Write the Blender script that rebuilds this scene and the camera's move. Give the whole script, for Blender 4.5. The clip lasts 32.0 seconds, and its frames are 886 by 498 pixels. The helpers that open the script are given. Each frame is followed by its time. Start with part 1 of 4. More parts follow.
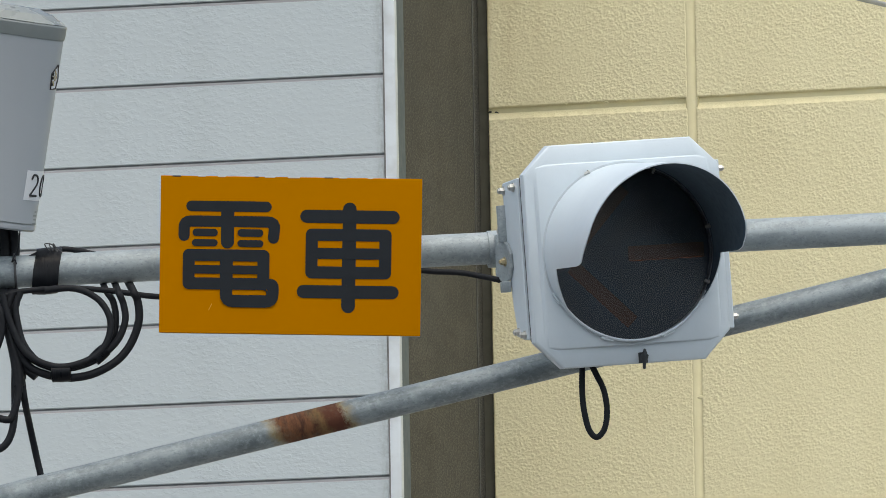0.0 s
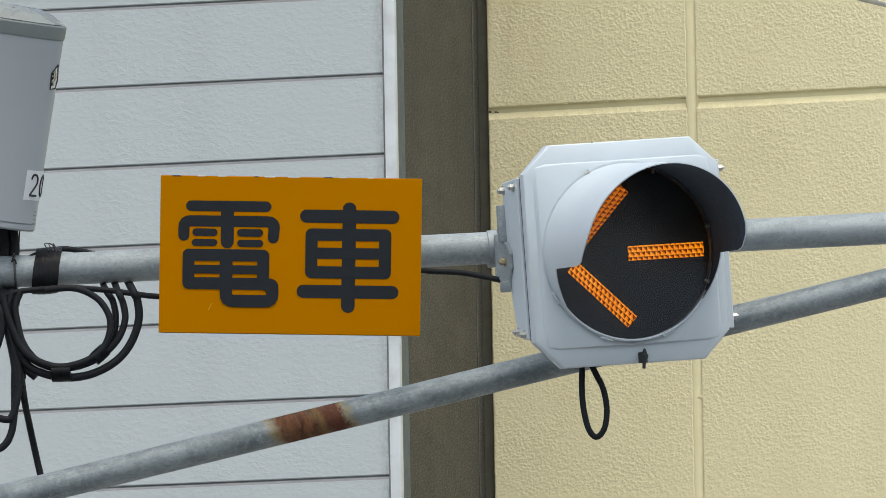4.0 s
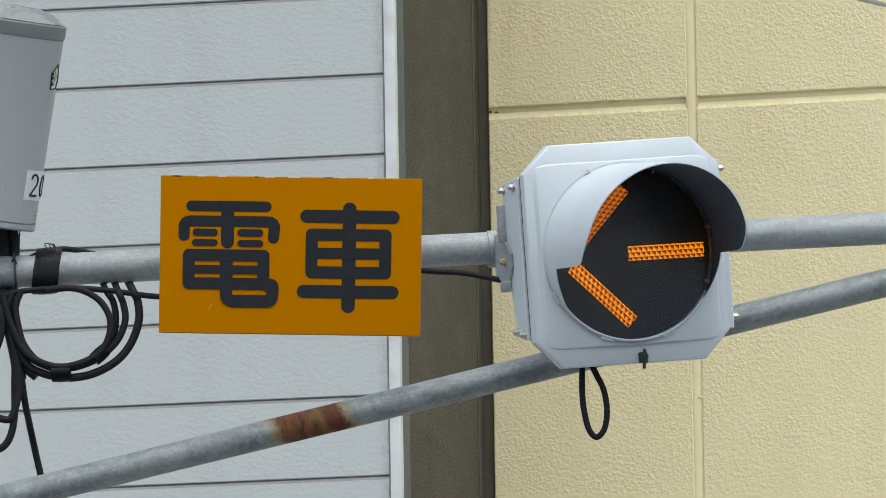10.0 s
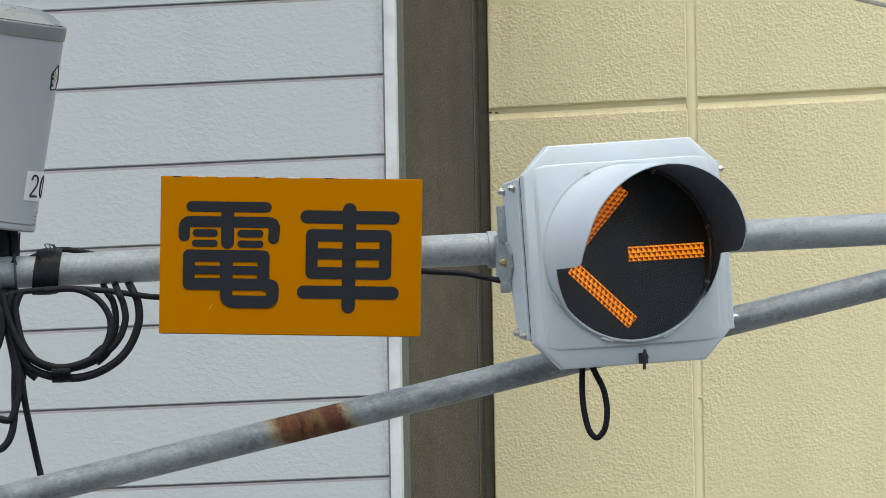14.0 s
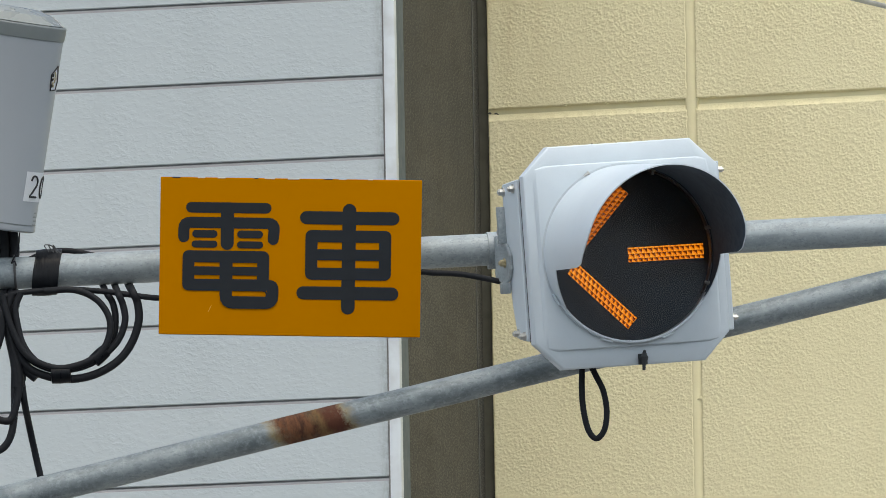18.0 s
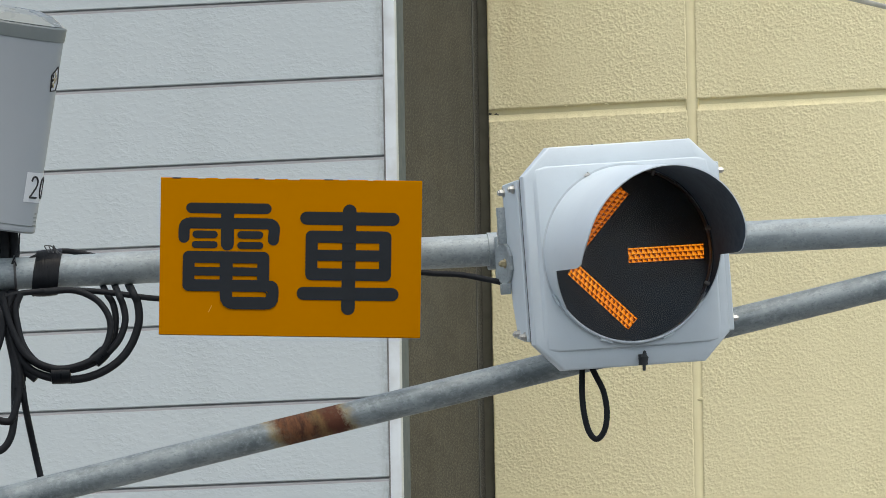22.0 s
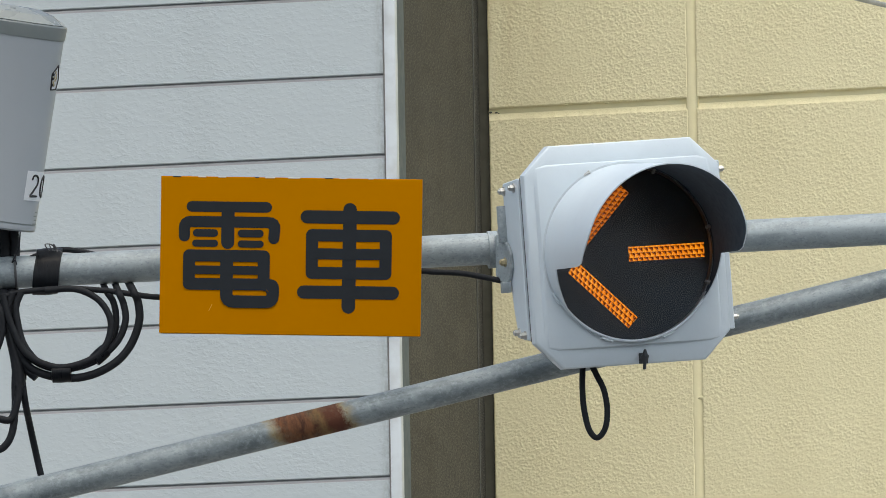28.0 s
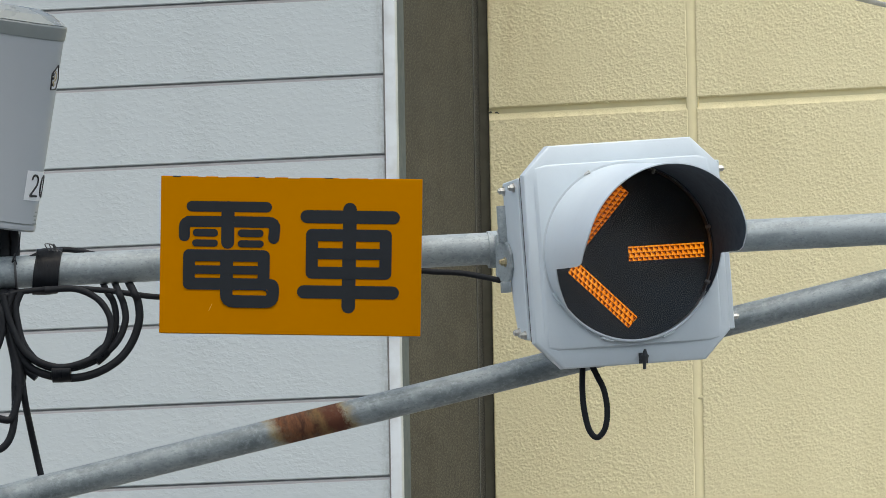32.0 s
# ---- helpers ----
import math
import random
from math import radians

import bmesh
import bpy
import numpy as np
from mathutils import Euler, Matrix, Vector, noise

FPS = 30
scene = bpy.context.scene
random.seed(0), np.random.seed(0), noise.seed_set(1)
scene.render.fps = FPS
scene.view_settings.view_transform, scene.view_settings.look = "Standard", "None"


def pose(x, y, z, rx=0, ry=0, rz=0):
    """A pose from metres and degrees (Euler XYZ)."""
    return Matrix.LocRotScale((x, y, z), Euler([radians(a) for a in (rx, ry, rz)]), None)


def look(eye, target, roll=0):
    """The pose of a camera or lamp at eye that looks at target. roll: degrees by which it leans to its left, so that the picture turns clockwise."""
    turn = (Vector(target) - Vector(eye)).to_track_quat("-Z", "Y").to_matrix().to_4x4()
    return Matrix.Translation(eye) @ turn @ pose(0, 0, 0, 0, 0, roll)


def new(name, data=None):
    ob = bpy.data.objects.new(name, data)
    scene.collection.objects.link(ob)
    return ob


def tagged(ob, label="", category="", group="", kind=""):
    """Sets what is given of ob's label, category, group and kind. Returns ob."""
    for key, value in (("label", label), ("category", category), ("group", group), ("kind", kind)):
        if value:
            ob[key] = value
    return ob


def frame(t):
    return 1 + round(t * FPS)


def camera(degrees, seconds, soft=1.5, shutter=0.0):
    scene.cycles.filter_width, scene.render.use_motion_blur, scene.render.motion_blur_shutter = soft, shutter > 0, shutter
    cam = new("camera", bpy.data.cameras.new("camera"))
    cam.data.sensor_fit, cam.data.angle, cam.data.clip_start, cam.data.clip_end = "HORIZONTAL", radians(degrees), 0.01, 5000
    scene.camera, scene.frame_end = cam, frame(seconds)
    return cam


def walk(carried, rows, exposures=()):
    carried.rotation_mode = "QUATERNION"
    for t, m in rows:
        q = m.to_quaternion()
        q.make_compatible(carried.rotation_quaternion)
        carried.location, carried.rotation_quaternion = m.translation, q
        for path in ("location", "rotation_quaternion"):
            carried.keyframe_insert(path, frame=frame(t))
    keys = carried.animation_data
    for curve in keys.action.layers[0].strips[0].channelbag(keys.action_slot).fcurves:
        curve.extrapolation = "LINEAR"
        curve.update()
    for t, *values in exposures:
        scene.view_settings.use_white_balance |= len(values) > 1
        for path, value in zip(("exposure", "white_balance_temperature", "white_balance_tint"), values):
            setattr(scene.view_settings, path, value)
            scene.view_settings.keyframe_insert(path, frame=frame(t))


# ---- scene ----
import itertools
from mathutils import geometry

# ---- camera: a long lens on a tripod on the pavement, nudged a little now and then ----
EYE = (0.0, 0.0, 1.6)
cam = camera(3.8109, 32.0, soft=0.55)
walk(cam, [
    (0, look(EYE, (-0.00032, 24, 5.22976), -0.95)),
    (1, look(EYE, (-0.00044, 24, 5.22974), -0.95)),
    (2, look(EYE, (-0.00038, 24, 5.22972), -0.95)),
    (3, look(EYE, (-1e-05, 24, 5.22948), -0.95)),
    (5.5, look(EYE, (7e-05, 24, 5.22933), -0.95)),
    (7, look(EYE, (6e-05, 24, 5.22986), -0.95)),
    (8, look(EYE, (0.00022, 24, 5.22955), -0.95)),
    (9, look(EYE, (0.00025, 24, 5.2297), -0.95)),
    (10, look(EYE, (-0.00028, 24, 5.22962), -0.95)),
    (11, look(EYE, (2e-05, 24, 5.22953), -0.95)),
    (12, look(EYE, (3e-05, 24, 5.22993), -0.95)),
    (13, look(EYE, (-0.00059, 24, 5.22974), -0.95)),
    (14, look(EYE, (-0.00045, 24, 5.23067), -0.95)),
    (16.5, look(EYE, (0.00014, 24, 5.23216), -0.95)),
    (17.5, look(EYE, (0.00024, 24, 5.23202), -0.95)),
    (18.5, look(EYE, (0.00015, 24, 5.2326), -0.95)),
    (19.5, look(EYE, (-0.0003, 24, 5.23277), -0.95)),
    (20.5, look(EYE, (-8e-05, 24, 5.23277), -0.95)),
    (21.5, look(EYE, (-1e-05, 24, 5.23359), -0.95)),
    (22.5, look(EYE, (-0.00023, 24, 5.23271), -0.95)),
    (23.5, look(EYE, (-0.00031, 24, 5.23221), -0.95)),
    (24.5, look(EYE, (-0.00036, 24, 5.2328), -0.95)),
    (25.5, look(EYE, (-0.00038, 24, 5.23181), -0.95)),
    (27.5, look(EYE, (-0.00075, 24, 5.23056), -0.95)),
    (28.5, look(EYE, (-0.0009, 24, 5.23079), -0.95)),
    (29.5, look(EYE, (-0.0004, 24, 5.23043), -0.95)),
    (30.5, look(EYE, (-0.0006, 24, 5.22983), -0.95)),
    (31.25, look(EYE, (-0.00063, 24, 5.23035), -0.95)),
    (32, look(EYE, (-0.00077, 24, 5.23031), -0.95)),
], exposures=[(0, 0.15, 6620, 4), (32, 0.15, 6620, 4)])

# ---- light: a bright overcast sky ----
SUN_UP, SUN_TURN = 65, 169
world = bpy.data.worlds.new("overcast_sky")
scene.world = world
world.use_nodes = True
_nt = world.node_tree
_sky = _nt.nodes.new("ShaderNodeTexSky")
_sky.sky_type = "NISHITA"
_sky.sun_disc = False
_sky.sun_elevation, _sky.sun_rotation = radians(SUN_UP), radians(SUN_TURN)
_sky.air_density, _sky.dust_density, _sky.ozone_density = 1.0, 4.0, 1.0
_bg = _nt.nodes["Background"]
_nt.links.new(_sky.outputs[0], _bg.inputs[0])
_bg.inputs[1].default_value = 0.15
sun = new("overcast_sun", bpy.data.lights.new("overcast_sun", "SUN"))
sun.data.energy, sun.data.angle, sun.data.color = 1.5, radians(140), (1.0, 0.98, 0.95)
_a, _b = radians(SUN_TURN), radians(SUN_UP)
sun.matrix_basis = look((math.sin(_a) * math.cos(_b) * 50, math.cos(_a) * math.cos(_b) * 50, math.sin(_b) * 50), (0, 0, 0))


# ---- materials ----
class Nodes:
    """A small helper that strings shader nodes together."""

    def __init__(self, name):
        self.mat = bpy.data.materials.new(name)
        self.mat.use_nodes = True
        self.nt = self.mat.node_tree
        self.bsdf = self.nt.nodes["Principled BSDF"]
        self.coord = self.nt.nodes.new("ShaderNodeTexCoord").outputs["Object"]

    def put(self, socket, value):
        if isinstance(value, bpy.types.NodeSocket):
            self.nt.links.new(value, socket)
        else:
            socket.default_value = value

    def stretch(self, sx, sy, sz):
        n = self.nt.nodes.new("ShaderNodeMapping")
        n.inputs["Scale"].default_value = (sx, sy, sz)
        self.put(n.inputs["Vector"], self.coord)
        return n.outputs[0]

    def noise(self, scale, detail=4.0, rough=0.55, vector=None, warp=0.0):
        n = self.nt.nodes.new("ShaderNodeTexNoise")
        self.put(n.inputs["Vector"], vector or self.coord)
        n.inputs["Scale"].default_value, n.inputs["Detail"].default_value = scale, detail
        n.inputs["Roughness"].default_value, n.inputs["Distortion"].default_value = rough, warp
        return n.outputs["Fac"]

    def pebbles(self, scale, vector, smooth=0.6):
        n = self.nt.nodes.new("ShaderNodeTexVoronoi")
        n.feature = "SMOOTH_F1"
        self.put(n.inputs["Vector"], vector)
        n.inputs["Scale"].default_value, n.inputs["Smoothness"].default_value = scale, smooth
        return n.outputs["Distance"]

    def bent(self, vector, scale, amount):
        """A vector pushed about by a noise, to break up regular cells."""
        n = self.nt.nodes.new("ShaderNodeTexNoise")
        self.put(n.inputs["Vector"], vector)
        n.inputs["Scale"].default_value, n.inputs["Detail"].default_value = scale, 3
        m = self.nt.nodes.new("ShaderNodeVectorMath")
        m.operation = "MULTIPLY_ADD"
        self.put(m.inputs[0], n.outputs["Color"])
        m.inputs[1].default_value = (amount, amount, amount)
        self.put(m.inputs[2], vector)
        return m.outputs[0]

    def span(self, value, a, b, c=0.0, d=1.0):
        n = self.nt.nodes.new("ShaderNodeMapRange")
        self.put(n.inputs[0], value)
        for k, v in enumerate((a, b, c, d)):
            n.inputs[k + 1].default_value = v
        return n.outputs[0]

    def mix(self, fac, a, b, how="MIX"):
        n = self.nt.nodes.new("ShaderNodeMix")
        n.data_type, n.blend_type = "RGBA", how
        self.put(n.inputs[0], fac)
        self.put(n.inputs[6], a if not isinstance(a, tuple) else (*a, 1))
        self.put(n.inputs[7], b if not isinstance(b, tuple) else (*b, 1))
        return n.outputs[2]

    def math(self, how, a, b=0.0):
        n = self.nt.nodes.new("ShaderNodeMath")
        n.operation = how
        self.put(n.inputs[0], a)
        self.put(n.inputs[1], b)
        return n.outputs[0]

    def axes(self):
        n = self.nt.nodes.new("ShaderNodeSeparateXYZ")
        self.put(n.inputs[0], self.coord)
        return n.outputs

    def chance(self):
        return self.nt.nodes.new("ShaderNodeObjectInfo").outputs["Random"]

    def bump(self, height, strength, distance, below=None):
        n = self.nt.nodes.new("ShaderNodeBump")
        n.inputs["Strength"].default_value, n.inputs["Distance"].default_value = strength, distance
        self.put(n.inputs["Height"], height)
        if below:
            self.put(n.inputs["Normal"], below)
        return n.outputs[0]

    def done(self, color, rough=0.5, metal=0.0, normal=None, coat=0.0, specular=0.5):
        self.put(self.bsdf.inputs["Base Color"], color if not isinstance(color, tuple) else (*color, 1))
        self.put(self.bsdf.inputs["Roughness"], rough)
        self.bsdf.inputs["Metallic"].default_value = metal
        self.bsdf.inputs["Coat Weight"].default_value = coat
        self.bsdf.inputs["Specular IOR Level"].default_value = specular
        if normal:
            self.put(self.bsdf.inputs["Normal"], normal)
        return self.mat


def paint(name, color, worn, rough=0.4, grime=0.35, scale=6.0, orange=0.05):
    n = Nodes(name)
    big = n.span(n.noise(scale, 5), 0.45, 0.75)
    fine = n.noise(scale * 40, 3)
    col = n.mix(n.math("MULTIPLY", big, grime), color, worn)
    col = n.mix(n.span(fine, 0.62, 0.8, 0, 0.25), col, worn)
    return n.done(col, n.span(big, 0, 1, rough, rough + 0.15), normal=n.bump(fine, orange, 0.002))


def galvanised(name, base, dark, amount=0.9):
    """Zinc coat on a pipe along local Y: long drawn streaks, cloudy patches and fine specks."""
    n = Nodes(name)
    streak = n.noise(60, 4, 0.6, n.stretch(1.0, 0.06, 1.0))
    cloud = n.noise(22, 5, 0.65, n.stretch(1.0, 0.55, 1.0))
    spots = n.noise(110, 4, 0.65)
    large = n.noise(3.5, 3)
    pale = tuple(min(1, c * 1.28) for c in base)
    col = n.mix(n.span(cloud, 0.42, 0.64, 0, amount), base, dark)
    col = n.mix(n.span(streak, 0.55, 0.75, 0, 0.30), col, dark)
    col = n.mix(n.span(streak, 0.46, 0.28, 0, 0.45), col, pale)
    col = n.mix(n.span(spots, 0.50, 0.70, 0, 0.60), col, pale)
    col = n.mix(n.span(large, 0.5, 0.8, 0, 0.25), col, dark)
    fleck = n.noise(260, 3, 0.6, n.stretch(1, 0.5, 1))
    col = n.mix(n.span(fleck, 0.54, 0.70, 0, 0.60), col, dark)
    return n, col, spots


def steel(name, base=(0.365, 0.410, 0.425), dark=(0.190, 0.220, 0.233)):
    n, col, spots = galvanised(name, base, dark, 0.65)
    return n.done(col, n.span(spots, 0.3, 0.7, 0.42, 0.60), 0.14, n.bump(spots, 0.10, 0.002))


def rusty_steel(name, y0, y1):
    """Galvanised steel with one rusty band between two places along its length (local Y)."""
    n, col, spots = galvanised(name, (0.30, 0.343, 0.355), (0.140, 0.168, 0.180))
    x, y, z = n.axes()[:3]
    # the band runs a little aslant round the pipe, with a ragged rim
    ragged = n.math("ADD", n.math("MULTIPLY", n.noise(40, 5, 0.7), 0.05), n.math("MULTIPLY", z, 0.30))
    y = n.math("ADD", y, n.math("SUBTRACT", ragged, 0.025))
    mid = y0 * 0.33 + y1 * 0.67
    scratch = n.noise(75, 5, 0.7, n.bent(n.stretch(0.35, 1.0, 0.35), 20, 0.02))
    band = n.math("MULTIPLY", n.span(y, y0 - 0.004, y0 + 0.016), n.span(y, y1 - 0.006, y1 + 0.005, 1, 0))
    patch = n.span(n.noise(26, 5, 0.7), 0.30, 0.50, 0.75, 1)
    rust = n.mix(n.span(scratch, 0.36, 0.62), (0.052, 0.022, 0.013), (0.175, 0.072, 0.030))
    ochre = n.span(n.math("ABSOLUTE", n.math("SUBTRACT", y, mid)), 0.002, 0.020, 0.55, 0)
    rust = n.mix(ochre, rust, (0.25, 0.165, 0.062))
    core = n.span(n.math("ABSOLUTE", n.math("SUBTRACT", y, y1 - 0.018)), 0.010, 0.026, 0.85, 0)
    rust = n.mix(core, rust, (0.105, 0.034, 0.018))
    halo = n.math("MULTIPLY", n.span(y, y0 - 0.020, y0 - 0.002), n.span(y, y1 + 0.002, y1 + 0.024, 1, 0))
    col = n.mix(n.math("MULTIPLY", halo, n.span(n.noise(30, 4), 0.3, 0.6, 0.45, 0.95)), col, (0.27, 0.205, 0.085))
    col = n.mix(n.math("MULTIPLY", band, patch), col, rust)
    return n.done(col, n.span(band, 0, 1, 0.45, 0.9), 0.12, n.bump(spots, 0.15, 0.003))


def stucco(name, light, shade, stained=0.5, slant=1.0, grain=142.0, depth=0.0018, strength=0.5, drip=False):
    n = Nodes(name)
    v = n.stretch(0.9, slant, 1.1)
    lumps = n.span(n.pebbles(grain, n.bent(v, grain * 0.6, 0.9 / grain)), 0.75, 0.1)
    fine = n.noise(grain * 2.2, 4, 0.6, v)
    stain = n.noise(1.1, 6, 0.65, n.stretch(2.8, 2.8 * slant, 1.0))
    col = n.mix(n.span(stain, 0.45, 0.72, 0, stained), light, shade)
    col = n.mix(n.span(fine, 0.5, 0.75, 0, stained * 0.4), col, shade)
    col = n.mix(n.span(lumps, 0.55, 0.2, 0, 0.16), col, shade)
    col = n.mix(n.math("MULTIPLY", n.chance(), 0.12), col, shade)
    if drip:
        # brown drip marks below the roof, close to the building's corner
        x, _, z = n.axes()[:3]
        run = n.span(n.noise(9, 5, 0.7, n.stretch(2.5, 1, 0.22)), 0.42, 0.62)
        area = n.math("MULTIPLY", n.span(x, 0.02, 0.22, 1, 0), n.span(z, 8.03, 8.30))
        col = n.mix(n.math("MULTIPLY", n.math("MULTIPLY", run, area), 0.38), col, (0.50, 0.37, 0.17))
    return n.done(col, 0.9, 0, n.bump(n.math("ADD", n.math("MULTIPLY", lumps, 0.3), fine), strength, depth), specular=0.25)


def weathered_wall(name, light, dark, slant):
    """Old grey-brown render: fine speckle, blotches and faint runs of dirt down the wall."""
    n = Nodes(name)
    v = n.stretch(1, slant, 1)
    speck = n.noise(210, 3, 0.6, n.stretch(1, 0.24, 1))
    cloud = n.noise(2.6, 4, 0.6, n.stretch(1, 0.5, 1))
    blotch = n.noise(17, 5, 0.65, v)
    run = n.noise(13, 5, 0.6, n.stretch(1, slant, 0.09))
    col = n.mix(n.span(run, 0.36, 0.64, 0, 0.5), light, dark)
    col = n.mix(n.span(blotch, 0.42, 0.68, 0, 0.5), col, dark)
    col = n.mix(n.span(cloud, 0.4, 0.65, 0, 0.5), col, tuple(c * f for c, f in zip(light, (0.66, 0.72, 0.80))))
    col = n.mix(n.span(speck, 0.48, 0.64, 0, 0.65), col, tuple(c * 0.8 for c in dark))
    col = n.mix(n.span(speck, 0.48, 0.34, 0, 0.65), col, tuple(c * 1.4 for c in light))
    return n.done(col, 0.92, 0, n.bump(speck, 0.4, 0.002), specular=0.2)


def siding(name):
    """Factory-painted board with a shallow wrinkled grain, fading out here and there."""
    n = Nodes(name)
    v = n.bent(n.stretch(0.8, 1, 1.2), 45, 0.012)
    wrinkle = n.span(n.noise(80, 2, 0.45, v), 0.42, 0.66)
    where = n.span(n.noise(4.5, 3), 0.35, 0.62, 0.35, 1)
    fine = n.noise(150, 3)
    h = n.math("MULTIPLY", wrinkle, where)
    h2 = n.math("MULTIPLY_ADD", fine, 0.12)
    n.put(h2.node.inputs[2], h)
    stain = n.noise(1.4, 5, 0.6, n.stretch(3, 3, 0.5))
    col = n.mix(n.span(stain, 0.5, 0.8, 0, 0.5), (0.47, 0.515, 0.53), (0.41, 0.45, 0.46))
    col = n.mix(n.math("MULTIPLY", n.chance(), 0.18), col, (0.43, 0.475, 0.49))
    # dirt held at the board ends beside the corner trim
    x = n.axes()[0]
    dirt = n.math("MULTIPLY", n.span(x, -0.056, -0.025), n.span(n.noise(60, 5, 0.7, n.stretch(1.4, 1, 0.6)), 0.36, 0.6))
    col = n.mix(n.math("MULTIPLY", dirt, 0.75), col, (0.29, 0.30, 0.30))
    return n.done(col, 0.55, 0, n.bump(h2, 0.27, 0.0024))


def plain(name, color, rough=0.5, metal=0.0, grain=60.0, vary=0.25, specular=0.5):
    n = Nodes(name)
    f = n.noise(grain, 4)
    g = n.noise(grain * 0.12, 3)
    col = n.mix(n.span(f, 0.4, 0.7, 0, vary), color, tuple(c * 0.55 for c in color))
    col = n.mix(n.span(g, 0.4, 0.7, 0, vary), col, tuple(min(1.0, c * 1.35 + 0.004) for c in color))
    return n.done(col, n.span(f, 0.3, 0.7, rough, min(1, rough + 0.12)), metal, n.bump(f, 0.06, 0.002), specular=specular)


def lamp_glow(name, lit=(0.86, 0.205, 0.002), top=(1.0, 0.38, 0.03), power=1.0):
    """Lit amber lens with rows of small prisms set like bricks; local X runs along the bar, local Z across it."""
    n = Nodes(name)
    x, _, z = n.axes()[:3]
    cw, ch = 0.0100, 0.0088
    row = n.math("FLOOR", n.math("DIVIDE", n.math("ADD", z, 0.05 + ch * 0.5), ch))
    shift = n.math("MULTIPLY", n.math("MODULO", row, 2.0), 0.5)
    u = n.math("FRACT", n.math("ADD", n.math("DIVIDE", n.math("ADD", x, 0.5), cw), shift))
    v = n.math("FRACT", n.math("DIVIDE", n.math("ADD", z, 0.05 + ch * 0.5), ch))
    ragged = n.span(n.noise(330, 3), 0.3, 0.7, -0.12, 0.12)
    wedge = n.span(n.math("ADD", n.math("SUBTRACT", u, n.math("MULTIPLY", v, 1.1)), ragged), -0.10, 0.28)
    seam = n.span(n.math("ABSOLUTE", n.math("SUBTRACT", v, 0.5)), 0.40, 0.5, 0, 0.45)
    dark = n.math("MAXIMUM", wedge, seam)
    bright = n.noise(30, 2)
    hot = n.math("MULTIPLY", n.span(n.math("SUBTRACT", v, u), -0.1, 0.5), n.span(bright, 0.35, 0.7, 0.2, 0.9))
    col = n.mix(hot, lit, top)
    col = n.mix(dark, col, (0.11, 0.014, 0.0005))
    n.put(n.bsdf.inputs["Emission Color"], col)
    n.bsdf.inputs["Emission Strength"].default_value = power
    return n.done((0.06, 0.018, 0.003), 0.5, specular=0.1)


def vinyl(name):
    """Black wound tape: shiny, with creases round the winding."""
    n = Nodes(name)
    crease = n.noise(95, 4, 0.6, n.bent(n.stretch(1.0, 0.22, 0.22), 30, 0.02))
    col = n.mix(n.span(n.noise(60, 4), 0.4, 0.7), (0.004, 0.005, 0.0068), (0.007, 0.0085, 0.011))
    return n.done(col, n.span(crease, 0.3, 0.7, 0.26, 0.45), 0, n.bump(crease, 0.4, 0.004), specular=0.16)


def glass(name):
    m = bpy.data.materials.new(name)
    m.use_nodes = True
    nt = m.node_tree
    nt.nodes.clear()
    out = nt.nodes.new("ShaderNodeOutputMaterial")
    mix = nt.nodes.new("ShaderNodeMixShader")
    clear = nt.nodes.new("ShaderNodeBsdfTransparent")
    shine = nt.nodes.new("ShaderNodeBsdfGlossy")
    fres = nt.nodes.new("ShaderNodeFresnel")
    clear.inputs[0].default_value = (0.93, 0.94, 0.95, 1)
    shine.inputs["Roughness"].default_value = 0.28
    fres.inputs[0].default_value = 1.8
    nt.links.new(fres.outputs[0], mix.inputs[0])
    nt.links.new(clear.outputs[0], mix.inputs[1])
    nt.links.new(shine.outputs[0], mix.inputs[2])
    nt.links.new(mix.outputs[0], out.inputs[0])
    return m


WHITE_PAINT = paint("white_signal_paint", (0.64, 0.712, 0.762), (0.50, 0.555, 0.595), 0.36, 0.30)
DARK_LINING = plain("matt_black_paint", (0.074, 0.110, 0.146), 0.75, 0, 90, 0.3, 0.35)
DARK_METAL = plain("dark_latch_metal", (0.036, 0.040, 0.044), 0.55, 0, 90, 0.3, 0.4)
LENS_BLACK = plain("black_lens_mask", (0.052, 0.075, 0.100), 0.5, 0, 20, 0.15, 0.3)
SEAM_GREY = plain("grey_seam_putty", (0.55, 0.605, 0.645), 0.6)
GASKET = plain("grey_lens_rim", (0.30, 0.32, 0.35), 0.4, 0, 40, 0.3)
UNLIT_AMBER = plain("unlit_amber_lens", (0.085, 0.046, 0.030), 0.4, 0, 60, 0.3)
GLOW = lamp_glow("lit_amber_lens", (0.88, 0.21, 0.002), (1.0, 0.42, 0.035))
# upper barb: its shaded look is put into a weaker, redder glow
GLOW_SHADED = lamp_glow("shaded_amber_lens", (0.72, 0.155, 0.004), (0.92, 0.29, 0.025), 0.72)
GLOW_WAKING = lamp_glow("waking_amber_lens", (0.50, 0.105, 0.002), (0.62, 0.17, 0.01), 0.5)
LENS_GLASS = glass("clear_lens_glass")
STEEL = steel("galvanised_steel")
BOLT = plain("zinc_bolt", (0.50, 0.50, 0.48), 0.28, 0.85, 120, 0.4)
BRASS = steel("yellowed_bolt", (0.42, 0.36, 0.22), (0.22, 0.18, 0.10))
TIE = plain("grey_tie_wire", (0.075, 0.076, 0.078), 0.5)
RUBBER = plain("black_cable_rubber", (0.0125, 0.014, 0.0168), 0.55, 0, 120, 0.4, 0.2)
